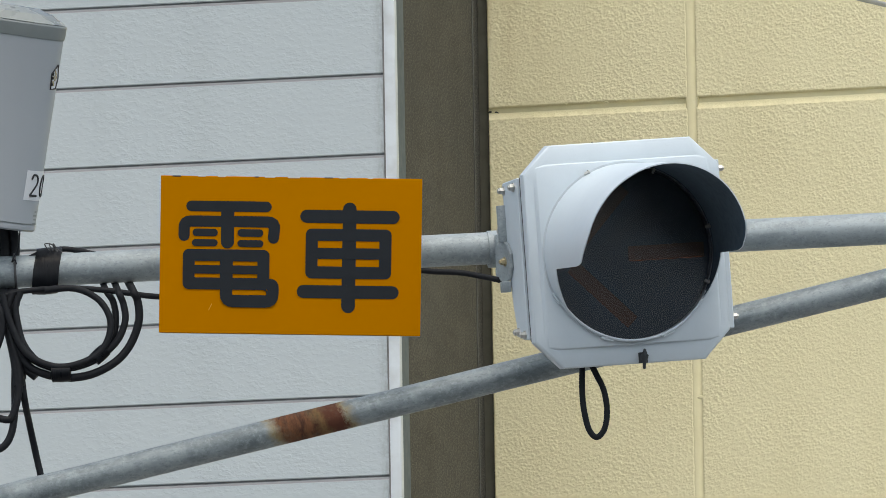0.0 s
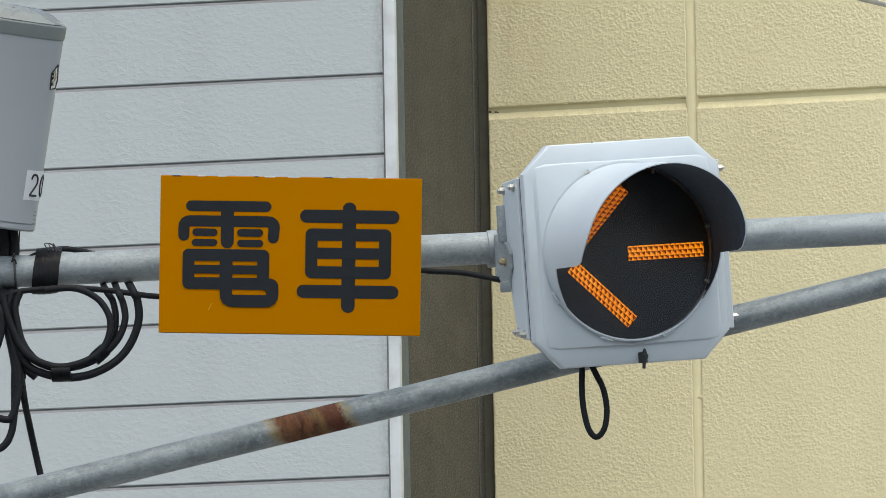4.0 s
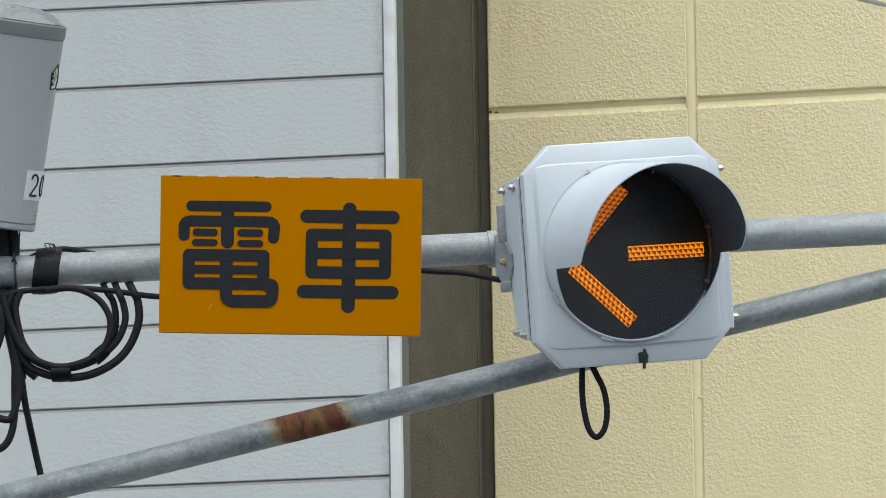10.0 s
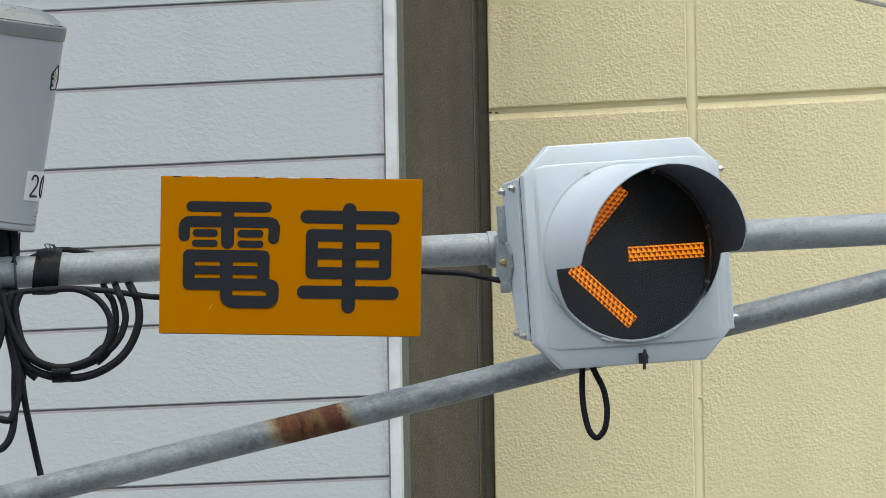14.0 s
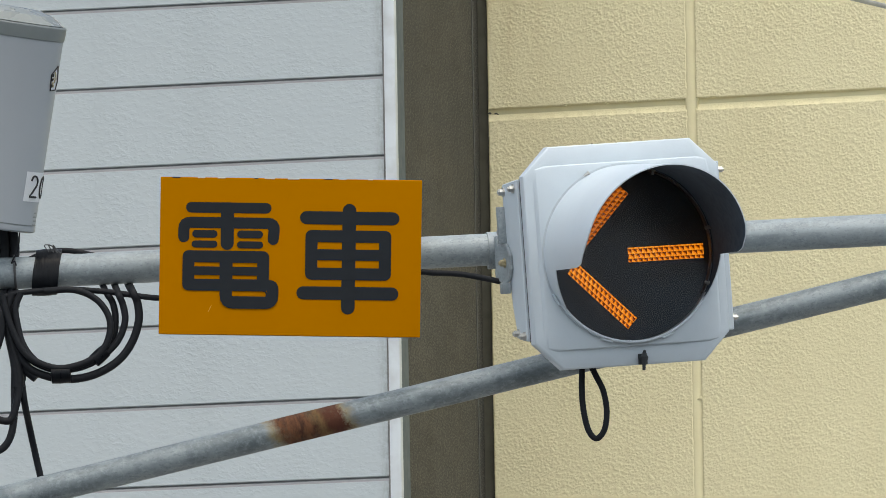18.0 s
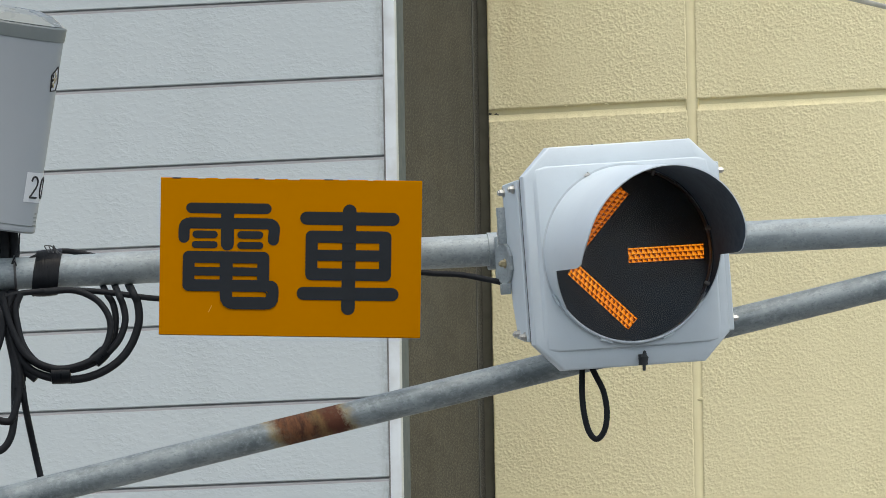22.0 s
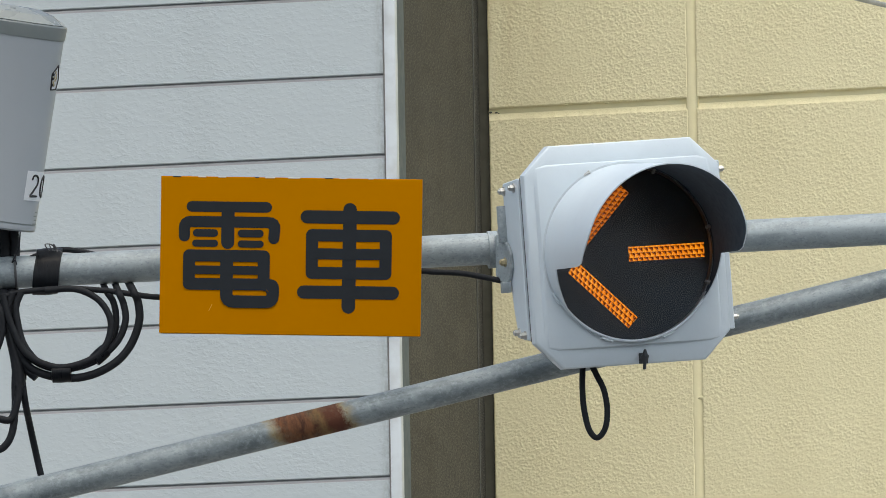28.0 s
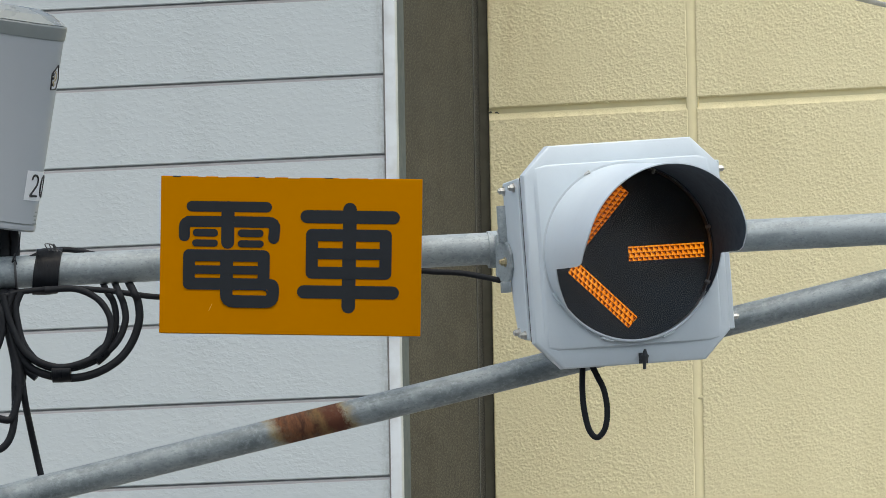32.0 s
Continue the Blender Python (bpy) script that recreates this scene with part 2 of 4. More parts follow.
HOSE = plain("greyed_hose_rubber", (0.034, 0.036, 0.038), 0.6, 0, 90, 0.4, 0.2)
TAPE = vinyl("black_vinyl_tape")
SIGN_AMBER = paint("amber_sign_sheet", (0.545, 0.203, 0.0), (0.49, 0.178, 0.0), 0.8, 0.25, 4.0, 0.01)
SIGN_AMBER.node_tree.nodes["Principled BSDF"].inputs["Specular IOR Level"].default_value = 0.02
SIGN_EDGE = plain("worn_sign_edge", (0.62, 0.58, 0.48), 0.6)
SCRATCH = plain("scratched_amber", (0.70, 0.36, 0.05), 0.6)
SIGN_INK = plain("dark_sign_lettering", (0.016, 0.020, 0.025), 0.55, 0, 30, 0.15, 0.3)
GREY_PLASTIC = paint("grey_painted_casing", (0.335, 0.365, 0.39), (0.27, 0.30, 0.325), 0.42, 0.3, 5.0, 0.03)
CAP_GREY = paint("grey_green_cap", (0.19, 0.215, 0.215), (0.26, 0.29, 0.29), 0.45, 0.5, 9.0, 0.03)
CAP_PALE = paint("chalky_cap_dome", (0.235, 0.252, 0.238), (0.31, 0.33, 0.315), 0.26, 0.6, 14.0, 0.03)
STICKER = plain("white_sticker", (0.72, 0.74, 0.76), 0.5, 0, 50, 0.08)
INK = plain("black_print", (0.012, 0.012, 0.013), 0.6)
YELLOW = stucco("cream_yellow_stucco", (0.805, 0.738, 0.478), (0.72, 0.645, 0.395), drip=True)
YELLOW_JOINT = stucco("cream_yellow_joint", (0.80, 0.733, 0.47), (0.69, 0.615, 0.375), 0.5, 1.0, 20.0, 0.004, 0.2)
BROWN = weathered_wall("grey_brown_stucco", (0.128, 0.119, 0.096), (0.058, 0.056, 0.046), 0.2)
SIDING = siding("pale_grey_siding")
SIDING_BACK = plain("dark_siding_joint", (0.20, 0.205, 0.21), 0.8)
TRIM_WHITE = paint("white_corner_trim", (0.60, 0.64, 0.665), (0.42, 0.425, 0.42), 0.5, 0.75, 9.0)
TRIM_RETURN = plain("grey_corner_return", (0.095, 0.122, 0.135), 0.6, 0, 30, 0.2)
SEALANT = plain("dirty_grey_sealant", (0.235, 0.225, 0.215), 0.8, 0, 28, 0.7)
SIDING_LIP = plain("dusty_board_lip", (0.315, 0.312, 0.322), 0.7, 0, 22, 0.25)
REFLECT_WALL = plain("pale_reflecting_wall", (0.52, 0.51, 0.49), 0.85, 0, 2.5, 0.3)
ROOF = plain("dark_roof_metal", (0.06, 0.065, 0.075), 0.5, 0, 8, 0.4)
ASPHALT = plain("asphalt", (0.05, 0.05, 0.052), 0.9, 0, 90, 0.5)
PAVING = plain("concrete_paving", (0.29, 0.284, 0.27), 0.85, 0, 30, 0.4)
EARTH = plain("town_ground", (0.22, 0.216, 0.204), 0.95, 0, 3, 0.5)
CONCRETE = plain("pole_concrete", (0.26, 0.257, 0.248), 0.8, 0, 30, 0.35)
CONDUIT = plain("weathered_conduit", (0.125, 0.122, 0.110), 0.8, 0, 40, 0.6)
HOLLOW_SHADE = plain("dark_hollow_shade", (0.100, 0.096, 0.073), 0.9, 0, 25, 0.4)
WIRE = plain("grey_wire_sheath", (0.36, 0.37, 0.38), 0.45, 0, 60, 0.25)


# ---- mesh building ----
def mesh_of(bm, material, smooth=None):
    bmesh.ops.recalc_face_normals(bm, faces=bm.faces)
    me = bpy.data.meshes.new("mesh")
    bm.to_mesh(me)
    bm.free()
    for m in material if isinstance(material, (list, tuple)) else [material]:
        me.materials.append(m)
    if smooth is not None:
        me.shade_smooth()
        me.set_sharp_from_angle(angle=radians(smooth))
    return me


def part(name, bm, material, parent, label="", at=None, smooth=35):
    me = bm if isinstance(bm, bpy.types.Mesh) else mesh_of(bm, material, smooth)
    me.name = name
    ob = new(name, me)
    ob.parent = parent
    if at is not None:
        ob.matrix_basis = at
    return tagged(ob, label)


def thing(name, at, label, category, group="", kind=""):
    ob = new(name)
    ob.empty_display_size = 0.1
    ob.matrix_basis = at
    return tagged(ob, label, category, group, kind)


def bevel(bm, w, seg=2):
    if w:
        bmesh.ops.bevel(bm, geom=list(bm.edges), offset=w, segments=seg, affect="EDGES", profile=0.6, clamp_overlap=True)
    return bm


def block(x0, x1, y0, y1, z0, z1, w=0.0, seg=2):
    bm = bmesh.new()
    bmesh.ops.create_cube(bm, size=1)
    for v in bm.verts:
        v.co = Vector(((x0 + x1) / 2 + v.co.x * (x1 - x0), (y0 + y1) / 2 + v.co.y * (y1 - y0), (z0 + z1) / 2 + v.co.z * (z1 - z0)))
    return bevel(bm, w, seg)


def lathe(profile, n=40, axis="Z"):
    """A solid turned from (radius, height) pairs; radius 0 closes it."""
    bm = bmesh.new()
    rings = []
    for r, h in profile:
        if r < 1e-6:
            rings.append([bm.verts.new((0, 0, h))])
        else:
            rings.append([bm.verts.new((r * math.cos(2 * math.pi * k / n), r * math.sin(2 * math.pi * k / n), h)) for k in range(n)])
    for a, b in zip(rings, rings[1:]):
        for k in range(n):
            q = [a[k % len(a)], a[(k + 1) % len(a)], b[(k + 1) % len(b)], b[k % len(b)]]
            q = list(dict.fromkeys(q))
            if len(q) > 2:
                bm.faces.new(q)
    if axis == "Y":
        bm.transform(pose(0, 0, 0, -90))
    elif axis == "X":
        bm.transform(pose(0, 0, 0, 0, 90))
    return bm


def smooth_path(points, steps=6):
    pts = [Vector(p) for p in points]
    out = []
    for k in range(len(pts) - 1):
        a, b = pts[k], pts[k + 1]
        z, c = pts[max(0, k - 1)], pts[min(len(pts) - 1, k + 2)]
        for s in range(steps):
            t = s / steps
            out.append(0.5 * (2 * a + (b - z) * t + (2 * z - 5 * a + 4 * b - c) * t * t + (3 * a - z - 3 * b + c) * t ** 3))
    return out + [pts[-1]]


def tube(points, radius, n=10, steps=6, origin=(0, 0, 0)):
    """A round cable along a smooth path, with closed ends."""
    pts = smooth_path(points, steps) if steps > 1 else [Vector(p) for p in points]
    o = Vector(origin)
    bm = bmesh.new()
    rings = []
    side = None
    for k, p in enumerate(pts):
        d = (pts[min(k + 1, len(pts) - 1)] - pts[max(k - 1, 0)]).normalized()
        if side is None:
            side = d.orthogonal().normalized()
        side = (side - d * side.dot(d)).normalized()
        up = d.cross(side)
        rings.append([bm.verts.new(p - o + (side * math.cos(2 * math.pi * j / n) + up * math.sin(2 * math.pi * j / n)) * radius) for j in range(n)])
    for a, b in zip(rings, rings[1:]):
        for j in range(n):
            bm.faces.new((a[j], a[(j + 1) % n], b[(j + 1) % n], b[j]))
    bm.faces.new(rings[0])
    bm.faces.new(rings[-1])
    return bm


def loft(outlines):
    """Closed rings of equal count, capped at both ends."""
    bm = bmesh.new()
    rings = [[bm.verts.new(p) for p in ring] for ring in outlines]
    for a, b in zip(rings, rings[1:]):
        for k in range(len(a)):
            j = (k + 1) % len(a)
            bm.faces.new((a[k], a[j], b[j], b[k]))
    bm.faces.new(rings[0])
    bm.faces.new(rings[-1])
    return bm


def octagon(w, h, c, y, cx=0.0, cz=0.0):
    x, z = w / 2, h / 2
    return [(cx + a, y, cz + b) for a, b in ((-x + c, z), (x - c, z), (x, z - c), (x, -z + c), (x - c, -z), (-x + c, -z), (-x, -z + c), (-x, z - c))]


def add_bolt(parent, x, y, z, toward, r=0.006, material=None, length=0.012):
    """A hexagon bolt head with a washer and a short thread, standing along `toward`."""
    bm = lathe([(0, 0), (r * 1.45, 0), (r * 1.45, 0.002), (r * 1.0, 0.002), (r * 1.0, 0.008), (r * 0.85, 0.0092), (r * 0.6, 0.0092), (r * 0.6, min(length, 0.0115)), (0, min(length, 0.0115))], 6 if r > 0.005 else 8)
    turn = Vector(toward).to_track_quat("Z", "Y").to_matrix().to_4x4()
    return part("bolt", bm, material or BOLT, parent, "", Matrix.Translation((x, y, z)) @ turn, 30)


# ---- the setting ----
def make_ground():
    bm = bmesh.new()
    bmesh.ops.create_grid(bm, x_segments=4, y_segments=4, size=1500)
    g = new("ground", mesh_of(bm, EARTH))
    g.location = (0, 0, -0.16)
    tagged(g, "grey town ground reaching to the horizon", "ground", kind="structure")
    road = new("road", mesh_of(block(-200, 200, 3.0, 21.6, -0.155, -0.12), ASPHALT))
    tagged(road, "dark grey asphalt road between two pavements", "road", kind="structure")
    for k, (y0, y1) in enumerate(((-3.0, 2.8), (21.8, 37.0))):
        p = new("pavement", mesh_of(block(-200, 200, y0, y1, -0.158, 0.0), PAVING))
        tagged(p, "grey concrete pavement behind a raised kerb", "pavement", kind="structure")
    for y in (2.8, 21.6):
        k = new("kerb", mesh_of(block(-200, 200, y, y + 0.2, -0.158, 0.015, 0.012), CONCRETE))
        tagged(k, "straight pale concrete kerb along the road", "kerb", kind="structure")

    # unseen plain front added on the near side of the road, behind the camera
    # it blocks low sky light; its pale face is there for reflections
    w = new("light_block_south", mesh_of(block(-70, 70, -14.0, -6.0, -0.16, 10.5), REFLECT_WALL))
    tagged(w, "plain pale unseen wall added to shape light and reflections", "wall", kind="structure")


make_ground()


# ---- the signal arm: pole, arm pipe and brace ----
def pipe_between(name, a, b, r, material, parent, label, inv, n=40):
    """A straight round pipe whose local Y runs from a to b."""
    a, b = inv @ Vector(a), inv @ Vector(b)
    d = b - a
    m = Matrix.Translation(a) @ d.to_track_quat("Y", "Z").to_matrix().to_4x4()
    w = 0.004
    bm = lathe([(0, 0), (r - w, 0), (r, w), (r, d.length - w), (r - w, d.length), (0, d.length)], n, "Y")
    return part(name, bm, material, parent, label, m)


ARM_L, ARM_R = (-1.4776, 24, 5.1774), (1.233, 24, 5.2684)
ST_L, ST_R = (-1.4816, 24, 4.6296), (1.2326, 24, 5.2517)
POLE_X = ARM_L[0] - 0.09


def make_pole():
    pole = thing("signal_pole", pose(POLE_X, 24.0, 0.0), "tall grey steel pole carrying a signal arm over the road", "signal pole")
    inv = pole.matrix_basis.inverted()
    part("shaft", lathe([(0, 0), (0.098, 0), (0.098, 6.2), (0.09, 6.6), (0.09, 7.6), (0.06, 7.64), (0, 7.65)], 40), STEEL, pole)
    part("base_flange", lathe([(0, 0.0), (0.18, 0.0), (0.18, 0.025), (0.10, 0.03), (0.10, 0.08), (0, 0.08)], 32), STEEL, pole)
    for z in (Vector(ARM_L).z, Vector(ST_L).z, 7.3):
        part("band", lathe([(0.0985, z - 0.05), (0.108, z - 0.05), (0.108, z + 0.05), (0.0985, z + 0.05)], 32), STEEL, pole)
    d = (Vector(ST_R) - Vector(ST_L)).normalized()
    pipe_between("arm_pipe", ARM_L, ARM_R, 0.0293, STEEL, pole, "weathered galvanised arm pipe", inv)
    # the rusty band sits where the zinc has worn through
    r0 = (Vector((-0.3108, 24, 4.897)) - Vector(ST_L)).length
    r1 = (Vector((-0.1859, 24, 4.926)) - Vector(ST_L)).length
    pipe_between("brace_pipe", ST_L, ST_R, 0.0257, rusty_steel("rusted_brace_steel", r0, r1), pole, "grey brace pipe with a rusty band", inv)
    e = Vector(ARM_R)
    part("end_clamp", lathe([(0.0292, -0.03), (0.034, -0.03), (0.034, 0.03), (0.0292, 0.03)], 24, "X"), STEEL, pole, "", inv @ Matrix.Translation(e - Vector((0.06, 0, 0))))
    return pole


make_pole()


# ---- the tram sign ----
def stroke(points, w, lift, closed_steps=8):
    """A flat round-ended pen stroke through (x, z) points, lift metres thick, facing -Y."""
    bm = bmesh.new()
    pts = [Vector((x, z)) for x, z in points]
    left, right = [], []
    for k, p in enumerate(pts):
        d = (pts[min(k + 1, len(pts) - 1)] - pts[max(k - 1, 0)]).normalized()
        nrm = Vector((-d.y, d.x)) * w / 2
        if 0 < k < len(pts) - 1:
            d1, d2 = (p - pts[k - 1]).normalized(), (pts[k + 1] - p).normalized()
            nrm /= max(0.6, math.sqrt(max(0.05, (1 + d1.dot(d2)) / 2)))
        left.append(p + nrm)
        right.append(p - nrm)
    ends = []
    for p, q in ((pts[-1], pts[-2]), (pts[0], pts[1])):
        d = (p - q).normalized()
        s = math.atan2(d.y, d.x)
        ends.append([p + Vector((math.cos(s + math.pi / 2 - math.pi * j / closed_steps), math.sin(s + math.pi / 2 - math.pi * j / closed_steps))) * w / 2 for j in range(1, closed_steps)])
    ring = left + ends[0] + right[::-1] + ends[1]
    tri = geometry.tessellate_polygon([[Vector((p.x, p.y, 0)) for p in ring]])
    a = [bm.verts.new((p.x, -lift, p.y)) for p in ring]
    b = [bm.verts.new((p.x, 0, p.y)) for p in ring]
    for t in tri:
        bm.faces.new([a[i] for i in t])
    for k in range(len(ring)):
        j = (k + 1) % len(ring)
        bm.faces.new((a[k], a[j], b[j], b[k]))
    return bm


def ring_stroke(x0, x1, z0, z1, w, r, lift):
    """A closed rectangular pen stroke: round outer corners, nearly square inner ones."""
    bm = bmesh.new()
    rings = []
    for grow, rad in ((w / 2, r), (-w / 2, 0.001)):
        ring = []
        for cx, cz, a0 in ((x1, z1, 0), (x0, z1, 90), (x0, z0, 180), (x1, z0, 270)):
            sx, sz = (1 if cx == x1 else -1), (1 if cz == z1 else -1)
            ox, oz = cx + sx * (grow - rad), cz + sz * (grow - rad)
            ring += [(ox + rad * math.cos(radians(a0 + 15 * j)), oz + rad * math.sin(radians(a0 + 15 * j))) for j in range(7)]
        rings.append(ring)
    v = [[bm.verts.new((x, y, z)) for x, z in ring] for ring in rings for y in (0, -lift)]
    n = len(v[0])
    for p, q in ((0, 1), (1, 3), (3, 2)):
        for i in range(n):
            j = (i + 1) % n
            bm.faces.new((v[p][i], v[p][j], v[q][j], v[q][i]))
    return bm


def rounded(points, r=16):
    """Round the inner corners of a pen path."""
    out = [points[0]]
    for a, b, c in zip(points, points[1:], points[2:]):
        a, b, c = Vector(a), Vector(b), Vector(c)
        r1 = min(r, (a - b).length * 0.45, (c - b).length * 0.45)
        p, q = b + (a - b).normalized() * r1, b + (c - b).normalized() * r1
        for t in (0, 0.25, 0.5, 0.75, 1):
            out.append(tuple(p * (1 - t) ** 2 + b * 2 * t * (1 - t) + q * t * t))
    return out + [points[-1]]


DEN = [  # the first character: pen width and path, in units of the lettering grid
    (42, [(156, 146), (451, 146)]),
    (44, [(128, 264), (128, 206), (486, 206), (480, 270)]),
    (52, [(299, 150), (299, 288)]),
    (30, [(176, 251), (246, 251)]), (28, [(173, 292), (247, 292)]),
    (30, [(353, 251), (425, 251)]), (28, [(352, 293), (427, 293)]),
    (47, "box", (148, 341, 442, 454)),
    (34, [(160, 398), (430, 398)]),
    (51, [(296, 350), (296, 454)]),
    (49, [(296, 440), (296, 523), (479, 523), (479, 457), (452, 456)]),
]
SHA = [  # the second character
    (54, [(780, 154), (778, 541)]),
    (52, [(611, 184), (951, 184)]),
    (52, [(601, 484), (951, 484)]),
    (48, "box", (632, 257, 922, 407)),
    (44, [(645, 331), (910, 331)]),
]


def make_sign():
    w, h = 0.4745, 0.2868
    sign = thing("tram_sign", pose(-0.2771, 23.9, 5.2062, 8.6116, 1.6555, 0.7563), "amber sheet-metal sign with two dark characters, clamped to the arm", "sign")
    k = w / 1034.0

    def grid(p):
        x, z = 951 + (p[0] - 951) * 1.005, 523 + (p[1] - 523) * 0.988
        return ((x - 543.5) * k, -(z - 342.0) * k * 1.004)

    bm = block(-w / 2, w / 2, 0, 0.003, -h / 2 + 0.0014, h / 2, 0.0008, 1)
    part("plate", bm, SIGN_AMBER, sign, "amber painted sheet metal")
    # bare worn rim just behind the painted face
    part("rim", block(-w / 2 + 0.0006, w / 2 - 0.0006, 0.0032, 0.0042, -h / 2 + 0.0004, h / 2 - 0.0006, 0.0003, 1), SIGN_EDGE, sign, "bare worn edge")
    for strokes, (ox, oz) in ((DEN, (-3, -1)), (SHA, (-4, -4))):
        for i, (pen, *path) in enumerate(strokes):
            lift = 0.0006 + 0.00012 * i
            if path[0] == "box":
                x0, z0, x1, z1 = path[1]
                (ax, az), (bx, bz) = grid((x0 + ox, z0 + oz)), grid((x1 + ox, z1 + oz))
                bm = ring_stroke(ax, bx, bz, az, pen * k, 0.011, lift)
            else:
                pts = rounded(path[0], 30) if len(path[0]) > 2 else path[0]
                bm = stroke([grid((x + ox, z + oz)) for x, z in pts], pen * k, lift)
            part("pen_stroke", bm, SIGN_INK, sign, "dark painted stroke", smooth=None)
    # paint chipped off here and there along the upper edge
    rng = random.Random(11)
    for q in range(9):
        x = -w / 2 + 0.03 + 0.045 * q + rng.uniform(-0.015, 0.015)
        half = rng.uniform(0.003, 0.011)
        part("edge_chip", block(x - half, x + half, -0.0006, 0.0034, h / 2 - rng.uniform(0.0012, 0.0020), h / 2 + 0.0004, 0.0004, 1), SIGN_EDGE if q % 3 else DARK_METAL, sign, "chipped edge")
    # a short light scratch
    part("scratch", stroke([((222 - 543.5) * k, -(560 - 342) * k), ((234 - 543.5) * k, -(535 - 342) * k)], 0.0013, 0.0004), SCRATCH, sign, "light scratch in the paint")
    for x in (-0.13, 0.13):
        bm = block(x - 0.02, x + 0.02, 0.0046, 0.066, -0.06, -0.005, 0.002)
        part("bracket", bm, STEEL, sign)
        part("clamp_band", lathe([(0.0292, -0.015), (0.033, -0.015), (0.033, 0.015), (0.0292, 0.015)], 24, "X"), STEEL, sign, "", pose(x, 0.10, x * 0.03))
    return sign


make_sign()


# ---- the tram signal ----
SIG_R = 0.1612  # hood radius at the door
HOOD_TIP = 0.1535  # hood radius at its front edge
HOOD = 0.222    # hood length at the sides; the top reaches further


STEP_R, STEP_L = 4.5, 8.0      # the sides are cut back this far below the middle


def hood_length(a):
    """Hood length at an angle in degrees, 0 to the side and 90 up."""
    a = (a + 90) % 360 - 90
    b, step = (-a, STEP_R) if a < 90 else (a - 180, STEP_L)
    if b <= step:
        full = HOOD + 0.048 * max(0.0, math.sin(radians(a)))
        # the front edge swings back towards the step, and its corner is rounded
        swing = max(0.0, (b + 15) / (step + 15))
        return full - 0.040 * swing ** 1.8 - 0.022 * max(0.0, 1 - (step - b) / 3.0) ** 2.5
    if b < 36:
        t = (b - step) / (36 - step)
        return 0.040 * (1 - t) ** 0.75 + 0.010
    return 0.009


def hood_shell(inset=0.0, short=0.0):
    """The curved sheet of the hood, from the door face forward (-Y), narrowing towards its front."""
    bm = bmesh.new()
    angles = [-90 + 2.0 * k for k in range(180)] + [-STEP_R + 0.4 * k for k in range(1, 8)] + [180 + STEP_L - 0.4 * k for k in range(1, 8)]
    angles += [-STEP_R, -STEP_R - 0.02, 180 + STEP_L, 180 + STEP_L + 0.02, -36.0, 216.0, -35.98, 215.98]
    angles = sorted(set(angles))
    cols = []
    for a in angles:
        L = hood_length(a) - short
        c, s = math.cos(radians(a)), math.sin(radians(a))
        col = []
        for t in (0, 0.04, 0.35, 0.7, 1.0):
            y = (L + 0.004) * t
            r = SIG_R + (HOOD_TIP - SIG_R) * y / HOOD - inset
            col.append(bm.verts.new((r * c, 0.004 - y, r * s)))
        cols.append(col)
    for k in range(len(cols)):
        p, q = cols[k], cols[(k + 1) % len(cols)]
        for i in range(4):
            bm.faces.new((p[i], q[i], q[i + 1], p[i + 1]))
    return bm, cols


def make_hood(parent):
    t = 0.0022
    bm, outer = hood_shell()
    # folded lip round the front edge, from the outer sheet to the lining
    lip = []
    for col in outer:
        v = col[-1].co
        d = Vector((v.x, 0, v.z)).normalized()
        lip.append(bm.verts.new((v.x - d.x * t, v.y, v.z - d.z * t)))
    for k in range(len(outer)):
        j = (k + 1) % len(outer)
        bm.faces.new((outer[k][-1], outer[j][-1], lip[j], lip[k]))
    hood = part("hood", bm, WHITE_PAINT, parent, "white sheet-metal sun hood", smooth=50)
    bm, _ = hood_shell(t, 0.0004)
    part("hood_lining", bm, DARK_LINING, hood, "matt black inside of the hood", smooth=50)
    # broad white lip round the lower half
    bm = bmesh.new()
    arcs = []
    for k in range(61):
        a = radians(210 + 2.0 * k)
        c, s = math.cos(a), math.sin(a)
        arcs.append([bm.verts.new((r * c, y, r * s)) for r, y in ((0.1574, -0.0092), (0.1600, -0.0104), (SIG_R + 0.0006, -0.0094), (SIG_R + 0.0006, 0.0), (0.1574, 0.0))])
    for p, q in zip(arcs, arcs[1:]):
        for i in range(5):
            bm.faces.new((p[i], p[(i + 1) % 5], q[(i + 1) % 5], q[i]))
    bm.faces.new(arcs[0])
    bm.faces.new(arcs[-1])
    part("hood_lip", bm, WHITE_PAINT, hood, "white rolled lip below the lens")
    seam = lathe([(SIG_R - 0.003, 0.0006), (SIG_R + 0.0035, 0.0006), (SIG_R + 0.0035, -0.0006), (SIG_R - 0.003, -0.0006)], 96, "Y")
    part("hood_seam", seam, SEAM_GREY, hood, "grey sealing bead round the hood")
    return hood


BAR_W = 0.0264
BARS = [  # the arrow's shaft, lower barb and upper barb: centre x, z, length, turn
    (0.0720, -0.0030, 0.144, -0.3),
    (-0.0545, -0.0727, 0.152, -45.2),
    (-0.0535, 0.0625, 0.152, 46.0),
]


